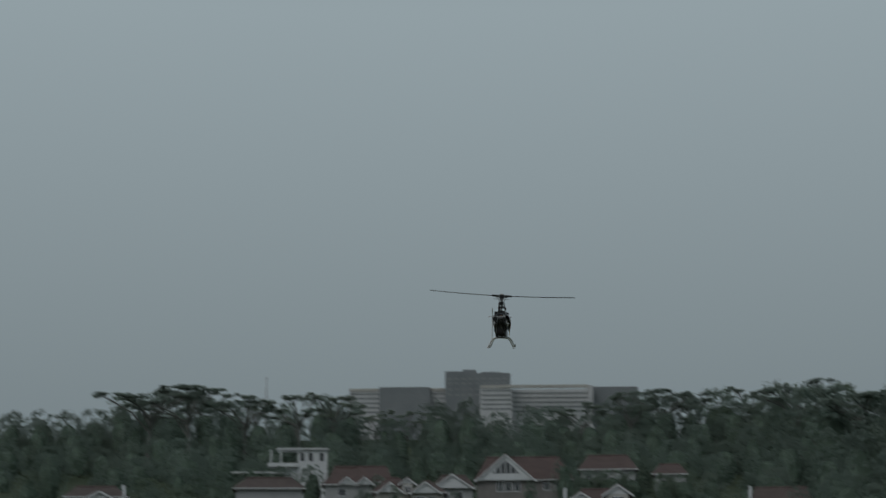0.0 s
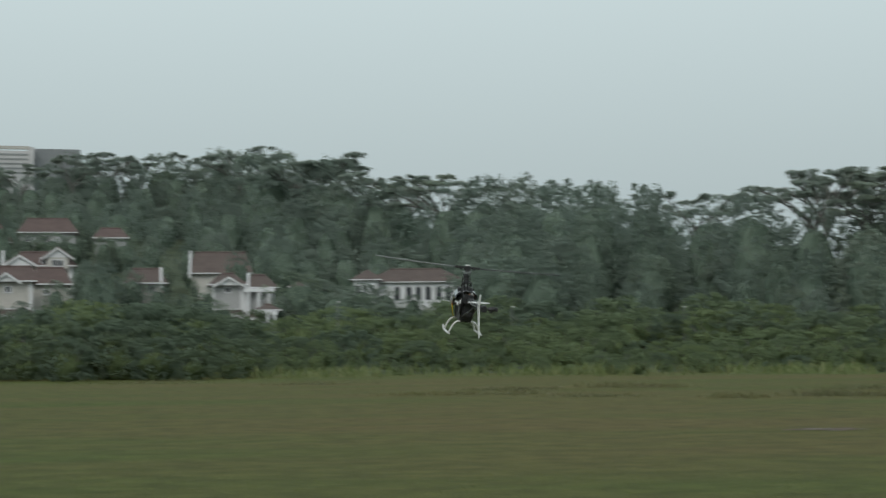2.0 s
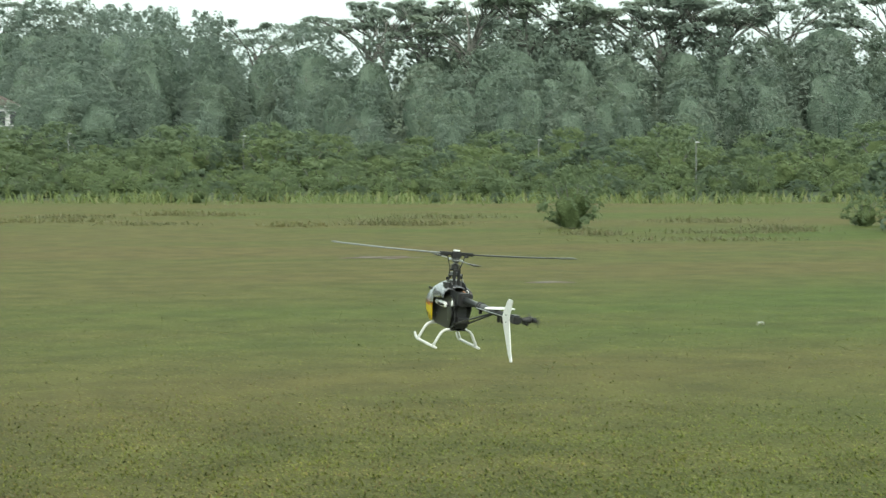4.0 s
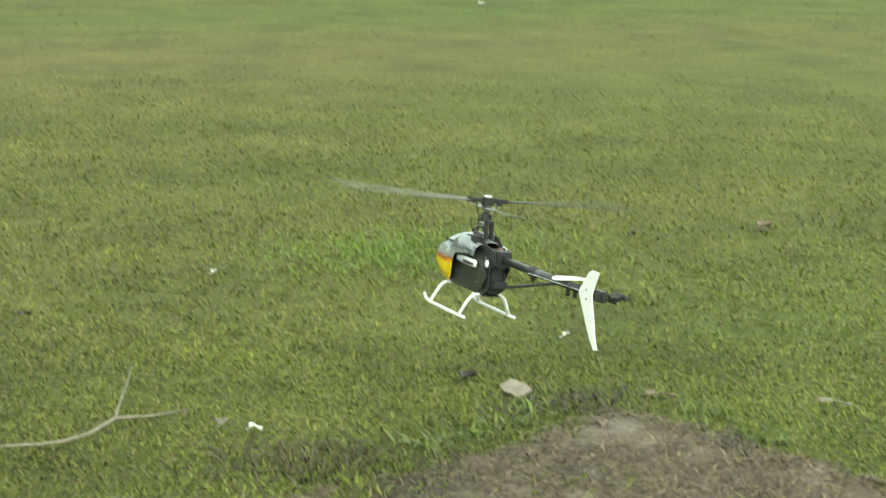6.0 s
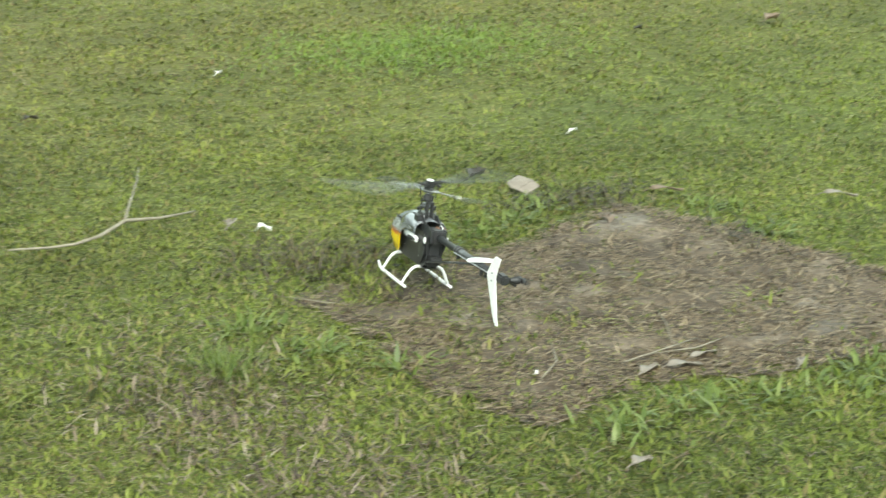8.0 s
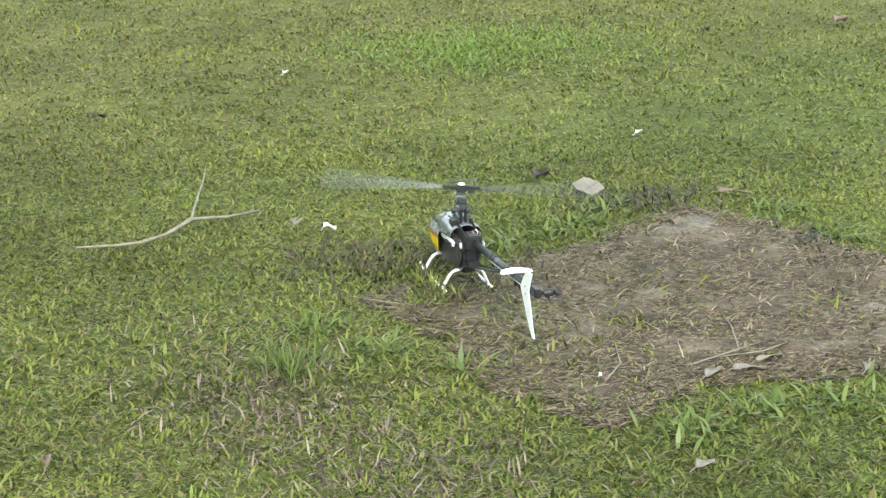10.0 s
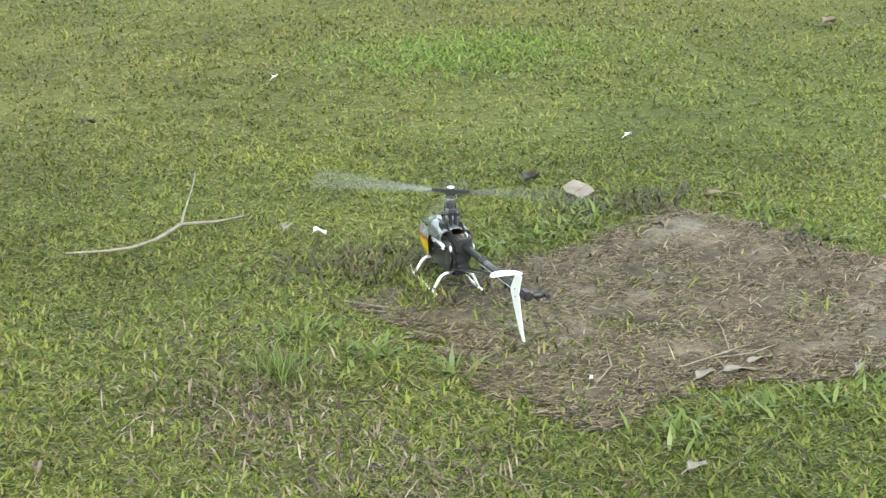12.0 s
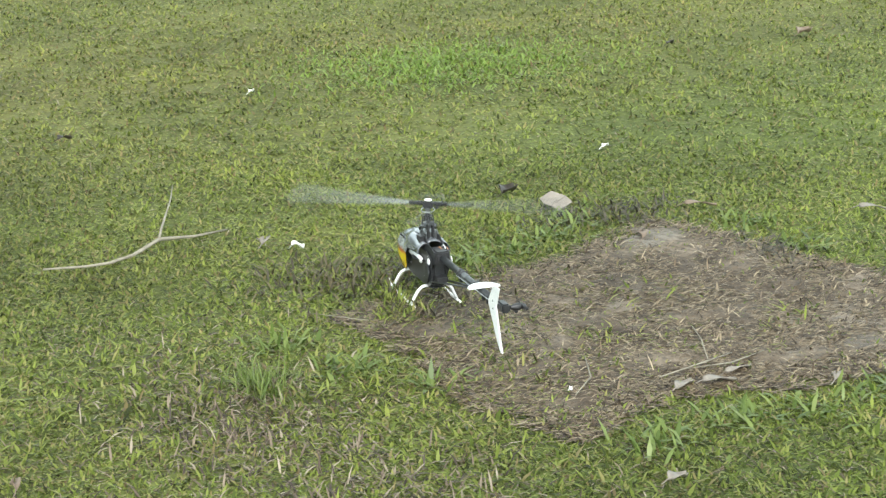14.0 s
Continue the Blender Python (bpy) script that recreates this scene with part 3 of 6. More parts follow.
    part("canopy_chin", turned(B(), [(0.0, -0.075), (0.020, -0.070), (0.034, -0.045), (0.036, -0.01), (0.030, 0.0)], (0.140, 0, 0.080), 24, "x") and
         plate(B(), [(0.06, 0.0695), (0.118, 0.0700), (0.160, 0.092), (0.06, 0.074)], -0.022, 0.022), M["black_plastic"], h)
    for s in (1, -1):
        part("side_window", plate(B(), [(0.085, 0.070), (0.060, 0.067), (-0.030, 0.067), (-0.060, 0.076), (-0.074, 0.100), (-0.094, 0.126), (-0.092, 0.148), (-0.060, 0.158), (0.020, 0.158), (0.070, 0.150), (0.085, 0.120)], 0.0225 * s, 0.0255 * s), M["side_black"], h, "dark satin side panel")
        bars = B()
        for k, (x, w) in enumerate(((0.100, 0.010), (0.088, 0.006), (0.080, 0.009), (0.068, 0.007))):
            box(bars, x - w / 2, x + w / 2, 0.0424 * s - 0.0008, 0.0424 * s + 0.0008, 0.1605 + 0.002 * (k % 2), 0.1665)
        part("decal_bars", bars, M["black_plastic"], h, "unreadable dark lettering on the canopy")
    # tail boom with rings, supports, stabiliser, fin
    part("tail_boom", tube(B(), [(-0.075, 0, 0.152), (-0.53, 0, 0.156)], 0.0085, 14), M["carbon"], h, "black carbon tail boom", True)
    for x in (-0.245, -0.262):
        part("boom_ring", turned(B(), [(0.0086, -0.004), (0.0115, -0.003), (0.0115, 0.003), (0.0086, 0.004)], (x, 0, 0.1535), 20, "x"), M["black_plastic"], h)
    part("boom_label", turned(B(), [(0.0086, -0.012), (0.009, -0.012), (0.009, 0.012), (0.0086, 0.012)], (-0.285, 0, 0.154), 20, "x"), M["grey_metal"], h, "grey band on the boom")
    part("tail_servo", box(B(), -0.254, -0.246, -0.004, 0.004, 0.133, 0.146, 0.001), M["black_plastic"], h)
    for s in (1, -1):
        part("boom_support", tube(B(), [(-0.070, 0.019 * s, 0.082), (-0.355, 0.004 * s, 0.148)], 0.0026, 8), M["carbon"], h, smooth=True)
    part("tail_push_rod", tube(B(), [(-0.25, 0.012, 0.150), (-0.52, 0.012, 0.158)], 0.0012, 6), M["steel"], h)
    part("support_clamp", box(B(), -0.362, -0.350, -0.010, 0.010, 0.145, 0.165, 0.002), M["black_plastic"], h)
    for dx, dz in ((-0.02, -0.006), (0.01, -0.008)):
        part("stub", box(B(), -0.42 + dx, -0.414 + dx, -0.004, 0.004, 0.140 + dz, 0.150, 0.001), M["black_plastic"], h)
    b = B()
    pts = [(-0.376, 0.0), (-0.380, 0.018), (-0.392, 0.032), (-0.408, 0.041), (-0.419, 0.039), (-0.416, 0.026), (-0.412, 0.0)]
    outl = pts + [(x, -y) for x, y in pts[-2:0:-1]]
    lo = [b.verts.new((x, y, 0.1655 + 0.02 * abs(y))) for x, y in outl]
    hi = [b.verts.new((x, y, 0.1685 + 0.02 * abs(y))) for x, y in outl]
    b.faces.new(lo[::-1]), b.faces.new(hi)
    for i in range(len(lo)):
        j = (i + 1) % len(lo)
        b.faces.new((lo[i], lo[j], hi[j], hi[i]))
    bmesh.ops.bevel(b, geom=b.edges[:], offset=0.0008, segments=1, affect="EDGES")
    part("stabiliser", b, M["white_plastic"], h, "white swept tail stabiliser")
    b = plate(B(), [(-0.508, 0.200), (-0.520, 0.206), (-0.549, 0.206), (-0.536, 0.176), (-0.529, 0.156), (-0.540, 0.125), (-0.558, 0.075), (-0.570, 0.054), (-0.556, 0.051), (-0.534, 0.072), (-0.500, 0.118), (-0.476, 0.152), (-0.477, 0.160), (-0.490, 0.178)], 0.011, 0.0138)
    bmesh.ops.bevel(b, geom=b.edges[:], offset=0.0008, segments=1, affect="EDGES")
    fin = part("tail_fin", b, M["white_plastic"], h, "white vertical tail fin")
    for x, z in ((-0.507, 0.164), (-0.509, 0.146)):
        part("screw", turned(B(), [(0.0, 0.0136), (0.0022, 0.0137), (0.0022, 0.0150), (0.0, 0.0154)], (x, 0, z), 10, "y"), M["grey_metal"], fin)
    part("tail_case", box(B(), -0.556, -0.516, -0.012, 0.009, 0.146, 0.168, 0.004), M["black_plastic"], h)
    part("tail_pitch_slider", turned(B(), [(0.004, -0.042), (0.009, -0.036), (0.009, -0.030), (0.005, -0.014)], (-0.550, 0, 0.158), 16, "y"), M["black_plastic"], h)
    part("tail_lever", box(B(), -0.556, -0.520, -0.030, -0.024, 0.144, 0.150, 0.001), M["black_plastic"], h)
    tr = part("tail_rotor", turned(B(), [(0.002, -0.012), (0.006, -0.010), (0.007, 0.0), (0.0, 0.004)], (0, 0, 0), 14, "y"), M["black_plastic"], h)
    tr.matrix_local = pose(-0.552, -0.040, 0.158)
    for s in (1, -1):
        part("tail_grip", box(B(), min(s * 0.005, s * 0.020), max(s * 0.005, s * 0.020), -0.008, 0.0, -0.005, 0.005, 0.001), M["black_plastic"], tr)
        b = plate(B(), [(s * 0.018, -0.004), (s * 0.022, 0.006), (s * 0.043, 0.0045), (s * 0.046, 0.0), (s * 0.043, -0.004), (s * 0.03, -0.005)], -0.005, -0.0035)
        part("tail_blade", b, M["black_plastic"], tr)
    # main rotor: head, grips, blades, flybar with paddles
    rotor = part("main_rotor", box(B(), -0.010, 0.010, -0.013, 0.013, 0.0, 0.020, 0.003), M["black_plastic"], h)
    rotor.matrix_local = pose(0, 0, 0.256)
    part("head_button", turned(B(), [(0.0, 0.0195), (0.0095, 0.0195), (0.0095, 0.0225), (0.0075, 0.0238), (0.0, 0.0240)], n=24), M["white_plastic"], rotor, "white round head button", True)
    part("washout", turned(B(), [(0.006, -0.034), (0.011, -0.030), (0.011, -0.018), (0.006, -0.014)], n=16), M["black_plastic"], rotor)
    part("see_saw", box(B(), -0.013, 0.013, -0.006, 0.006, -0.012, 0.002, 0.002), M["grey_metal"], rotor)
    ringb = B()
    tube(ringb, [(0.030 * math.cos(a), 0.030 * math.sin(a) * 0.55, -0.004) for a in np.linspace(0, 2 * math.pi, 25)], 0.0014, 6, cap=False)
    part("flybar_cage", ringb, M["steel"], rotor, "steel flybar cage", True)
    part("flybar", tube(B(), [(-0.158, 0, -0.004), (0.158, 0, -0.004)], 0.0013, 8), M["steel"], rotor, "thin steel flybar", True)
    for s in (1, -1):
        part("blade_grip", box(B(), -0.0065, 0.0065, min(s * 0.012, s * 0.052), max(s * 0.012, s * 0.052), 0.008, 0.0175, 0.003), M["black_plastic"], rotor)
        part("pitch_arm", box(B(), min(s * 0.006, s * 0.020), max(s * 0.006, s * 0.020), min(s * 0.020, s * 0.030), max(s * 0.020, s * 0.030), 0.004, 0.010, 0.001), M["black_plastic"], rotor)
        part("mixing_link", tube(B(), [(s * 0.014, s * 0.02, 0.006), (s * 0.016, s * 0.010, -0.024)], 0.0014, 6), M["black_plastic"], rotor)
        b = B()
        secs = []
        for y in (0.048, 0.07, 0.20, 0.345, 0.360):
            ch = 0.011 if y < 0.06 else 0.0145 if y < 0.355 else 0.010
            z = 0.0125 + 0.010 * (y / 0.36) ** 2
            secs.append([b.verts.new((s * px * ch, s * y, z + pz)) for px, pz in ((1.0, 0.0), (0.5, 0.0022), (-0.2, 0.0020), (-1.0, 0.0002), (-0.2, -0.0016), (0.5, -0.0018))])
        for p, q in zip(secs, secs[1:]):
            for k in range(6):
                b.faces.new((p[k], p[(k + 1) % 6], q[(k + 1) % 6], q[k]))
        b.faces.new(secs[0]), b.faces.new(secs[-1])
        bmesh.ops.recalc_face_normals(b, faces=b.faces)
        # one blade is painted pale for the sky it reflects, the other stays carbon
        part("rotor_blade", b, M["skylit_blade"] if s > 0 else M["carbon"], rotor, "rotor blade with the sky's reflection painted on in pale grey" if s > 0 else "dark carbon rotor blade", True)
        b = box(B(), min(s * 0.112, s * 0.160), max(s * 0.112, s * 0.160), -0.010, 0.010, -0.0055, -0.0025, 0.0012)
        part("paddle", b, M["black_plastic"], rotor, "black flybar paddle")
    return h, rotor, tr


# ---------- plants ----------
def unit(v):
    return v / np.linalg.norm(v, axis=-1, keepdims=True)


def leaf_cards(rng, centres, out, size, up=0.5):
    """Small leaf sprays at the centres that lie along the crown's surface, ruffled at random."""
    n = len(centres)
    nrm = unit(out * 1.3 + rng.normal(size=(n, 3)) * 0.35 + np.array([0, 0, up]))
    a = unit(np.cross(nrm, rng.normal(size=(n, 3))))
    b = np.cross(nrm, a)
    s = size * rng.uniform(0.55, 1.25, (n, 1))
    w = s * rng.uniform(0.6, 1.1, (n, 1))
    q = np.stack([centres - a * s, centres + b * w - a * s * 0.2, centres + a * s], 1)
    return q.reshape(-1, 3)


def foliage(name, rng, centres, radii, per, size, material, parent, flat=0.75, up=0.6):
    """A crown: small leaf sprays spread through many loose clumps of twigs."""
    n = len(centres)
    d = unit(rng.normal(size=(n, per, 3)) + np.array([0, 0, 0.3]))
    p = d * radii[:, None, None] * rng.uniform(0.45, 1.2, (n, per, 1))
    p[:, :, 2] *= flat
    V = leaf_cards(rng, (p + centres[:, None]).reshape(-1, 3), d.reshape(-1, 3), size, up)
    V[:, 2] = np.maximum(V[:, 2], 0.02)
    return quads(name, V, 3, material, parent)


def mass(name, seed, height, radius, low, n, size, material, parent, lump=0.34, core=0.52, inner="crown_shade"):
    """A dense crown: an inner body coloured as shaded depth from the height low up, hidden under clumps of small leaf
    sprays.
    """
    rng = np.random.default_rng(seed)
    turns, rings = 22, 11

    def out(a, u):
        # radius at the turn a and the height share u, bulging in lumps
        r = radius * (0.62 + 0.38 * u / 0.4 if u < 0.4 else math.sqrt(max(0.0, 1 - ((u - 0.4) / 0.6) ** 2)))
        p = Vector((math.cos(a) * 1.5, math.sin(a) * 1.5, u * 2.4 + seed * 7.3))
        k = lump * noise.noise(p) + lump * 0.6 * noise.noise(p * 2.3)
        rr = r * (1 + k)
        return np.array((rr * math.cos(a), rr * math.sin(a), low + (height - low) * (u + 0.16 * k * u)))

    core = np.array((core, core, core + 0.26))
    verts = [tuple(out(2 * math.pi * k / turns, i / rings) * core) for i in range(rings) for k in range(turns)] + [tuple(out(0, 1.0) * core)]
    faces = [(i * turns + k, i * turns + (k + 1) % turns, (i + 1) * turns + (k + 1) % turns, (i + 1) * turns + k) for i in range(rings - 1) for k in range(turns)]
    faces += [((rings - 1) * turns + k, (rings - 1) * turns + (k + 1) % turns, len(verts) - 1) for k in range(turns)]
    c, d = [], []
    for _ in range(n // 16):
        a, u = rng.uniform(0, 2 * math.pi), rng.uniform(0.02, 1.0) ** 0.85
        near = rng.uniform(0.6, 1.02)
        p = out(a, min(u, 0.99)) * np.array((near, near, 0.96))
        big = radius * rng.uniform(0.08, 0.26)
        o = unit(rng.normal(size=(16, 3)) + np.array((0.5 * math.cos(a), 0.5 * math.sin(a), 0.35)))
        c.append(p + o * rng.uniform(0.45, 1.2, (16, 1)) * np.array((big, big, big * 0.7)))
        d.append(o)
    c, d = np.concatenate(c), np.concatenate(d)
    V = leaf_cards(rng, c, d, size, 0.5)
    V[:, 2] = np.maximum(V[:, 2], 0.02)
    k = len(verts)
    ob = raw(name, verts + [tuple(v) for v in V], faces + [(k + i, k + i + 1, k + i + 2) for i in range(0, len(V), 3)], material, parent)
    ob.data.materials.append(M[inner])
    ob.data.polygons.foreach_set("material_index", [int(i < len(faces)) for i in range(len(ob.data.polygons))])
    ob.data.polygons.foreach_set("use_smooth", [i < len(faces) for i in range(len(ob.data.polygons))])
    return ob


def crown_top(t):
    """The height that a tree's crown reaches."""
    z = sorted(v.co.z for o in t.children if o.name.startswith("crown") for v in o.data.vertices)
    return z[int(len(z) * 0.985)]


def dome_tree(seed, height, radius, leaf, n_leaf=1700, bare=0.25, size=0.38):
    """A broad-leaved tree: tapered trunk, limbs that fork into the crown, crown of leaf clumps."""
    rng = np.random.default_rng(seed)
    t = new("tree")
    b = B()
    lean = rng.uniform(-0.4, 0.4, 2)
    top = (lean[0], lean[1], height * 0.72)
    tube(b, [(0, 0, -0.5), (lean[0] * 0.2, lean[1] * 0.2, height * 0.2), (lean[0] * 0.6, lean[1] * 0.6, height * 0.45), top],
         [height * 0.026, height * 0.020, height * 0.015, height * 0.006], 7)
    for k in range(6):
        a = k * 1.05 + rng.uniform(0, 0.6)
        z0 = height * rng.uniform(bare, bare + 0.28)
        r = radius * rng.uniform(0.5, 0.85)
        tube(b, [(lean[0] * 0.4, lean[1] * 0.4, z0), (r * 0.5 * math.cos(a), r * 0.5 * math.sin(a), z0 + height * 0.14), (r * math.cos(a), r * math.sin(a), z0 + height * 0.24)],
             [height * 0.010, height * 0.007, height * 0.003], 5)
    part("trunk", b, M["bark"], t)
    mass("crown", seed, height, radius, height * bare, n_leaf, size, leaf, t)
    return t


def umbrella_tree(seed, height, radius):
    """A tall tree with bare forking limbs and thin flat tiers of leaves."""
    rng = np.random.default_rng(seed)
    t = new("tree")
    b = B()
    tube(b, [(0, 0, -0.5), (0.3, 0.1, height * 0.3), (0.1, 0.4, height * 0.6)], [height * 0.022, height * 0.017, height * 0.013], 7)
    tiers = []
    n = 11
    for k in range(n):
        a = 2 * math.pi * k / n * 1.9 + rng.uniform(-0.4, 0.4)
        r = radius * (0.30 + 0.70 * rng.uniform(0.1, 1) ** 0.7)
        z = height * (0.97 - 0.16 * (r / radius) ** 2 - 0.20 * rng.uniform(0, 1) ** 1.5)
        z0 = height * rng.uniform(0.42, 0.62)
        end = (r * math.cos(a), r * math.sin(a), z)
        tube(b, [(0.1, 0.3, z0), (r * 0.35 * math.cos(a), r * 0.35 * math.sin(a), z0 + (z - z0) * 0.55), end], [height * 0.0095, height * 0.006, height * 0.002], 5)
        for s in (-1, 1):
            e2 = (end[0] + s * radius * 0.16 * math.sin(a), end[1] - s * radius * 0.16 * math.cos(a), z + 0.2)
            tube(b, [(r * 0.6 * math.cos(a), r * 0.6 * math.sin(a), z0 + (z - z0) * 0.75), e2], [height * 0.004, height * 0.0015], 4)
        tiers.append(end)
    part("trunk", b, M["bark"], t)
    c = []
    for e in tiers:
        p = rng.normal(size=(5, 3)) * np.array([radius * 0.13, radius * 0.13, height * 0.006])
        c.append(np.array(e) + p)
    c = np.concatenate(c)
    foliage("crown", rng, c, radius * rng.uniform(0.07, 0.15, len(c)), 38, 0.36, M["leaf_hazed"], t, 0.28, 1.4)
    return t


def shrub(seed, height, radius, leaf, n_leaf=900, size=0.12):
    rng = np.random.default_rng(seed)
    t = new("shrub")
    b = B()
    for k in range(6):
        a = k * 1.047 + rng.uniform(-0.3, 0.3)
        r = radius * rng.uniform(0.35, 0.7)
        tube(b, [(0.05 * math.cos(a), 0.05 * math.sin(a), -0.1), (r * 0.5 * math.cos(a), r * 0.5 * math.sin(a), height * 0.4), (r * math.cos(a), r * math.sin(a), height * 0.75)],
             [height * 0.018, height * 0.012, height * 0.004], 5)
    part("stem", b, M["bark"], t)
    mass("crown", seed, height, radius, height * 0.03, n_leaf, size, leaf, t, 0.45, 0.42, "shrub_core")
    return t


# the wooded skyline: bearing and height, in degrees
SKY_AZ = (-34, -26.5, -24, -22.6, -21.6, -21, -19.9, -18.5, -17.5, -16.7, -16, -15.5, -14.6, -14.1, -13, -12.4, -11.4, -10.5, -9.1, -8, -7, -6.2, -5.4, -4.5, -2.1,
          -1, 0, 1.6, 2.1, 2.75, 3.6, 5.7, 7.6, 9.2, 10.5, 11.8, 12.6, 13.5, 14.0, 14.5, 15.1, 15.7, 16.2, 17.4, 19, 21, 22.7, 23.1, 24, 27.5, 34, 46)
SKY_EL = (5.2, 5.23, 5.3, 5.17, 5.4, 5.86, 6.03, 5.89, 5.67, 5.44, 5.71, 5.85, 5.82, 5.35, 5.1, 5.5, 5.5, 5.2, 5.5, 5.4, 5.45, 5.75, 5.93, 5.8, 5.91,
          6.04, 5.89, 5.85, 5.6, 5.3, 5.33, 5.13, 5.14, 5.03, 4.99, 4.8, 4.72, 4.42, 4.64, 4.71, 4.33, 4.5, 5.04, 5.12, 5.36, 5.5, 5.41, 5.2, 5.28, 5.34, 5.3, 5.0)


def skyline(az):
    return float(np.interp(az, SKY_AZ, SKY_EL))


def plant(master, az, r, height, own, label, category, group, spin, wide=1.0):
    """Sets a copy of the master, scaled to the height, at the bearing and distance."""
    p = at(az, r)
    s = height / own
    c = copy_thing(master, pose(0, 0, 0))
    c.matrix_basis = Matrix.LocRotScale(p, Euler((0, 0, spin)), (s * wide, s * wide, s))
    return tagged(c, label, category, group)


def top_height(az, r, el):
    p = at(az, r)
    return EYE.z + r * math.tan(radians(el)) - p.z


def join_woods(masters, wood):
    """The unbroken woods of the slope, crowns and trunks, as one body."""
    own = []
    for t in masters:
        v, sides, f = [], [], []
        for o in t.children:
            start = sum(len(a) for a in v)
            co = np.empty(len(o.data.vertices) * 3, np.float32)
            o.data.vertices.foreach_get("co", co)
            v.append(co.reshape(-1, 3))
            leafy_part = o.name.startswith("crown")
            for p in o.data.polygons:
                f.extend(i + start for i in p.vertices)
                sides.append((len(p.vertices), 3 if p.material_index else 1 if leafy_part else 0))
        own.append((np.concatenate(v), np.array(f, np.int32), np.array([a for a, _ in sides], np.int32), np.array([b for _, b in sides], np.int32)))
    V, F, S, K, n = [], [], [], [], 0
    for k, m in wood:
        v, f, sd, lf = own[k]
        a = np.array(m)
        V.append(v @ a[:3, :3].T + a[:3, 3])
        F.append(f + n)
        S.append(sd)
        K.append(np.where(lf == 1, 2, lf) if k == 3 else lf)
        n += len(v)
    V, F, S, K = (np.concatenate(a) for a in (V, F, S, K))
    me = bpy.data.meshes.new("far_woods")
    me.vertices.add(len(V))
    me.vertices.foreach_set("co", V.astype(np.float32).ravel())
    me.loops.add(len(F))
    me.loops.foreach_set("vertex_index", F)
    me.polygons.add(len(S))
    me.polygons.foreach_set("loop_start", (np.cumsum(S) - S).astype(np.int32))
    # the hillside's leaves carry the haze in their colour
    for mt in ("bark", "hill_leaf_hazed", "leaf_hazed", "crown_shade"):
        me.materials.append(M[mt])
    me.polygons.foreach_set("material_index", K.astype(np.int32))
    me.update(calc_edges=True)
    tagged(new("far_woods", me), "dense misty rainforest covering the hillside", "woods", kind="stuff")


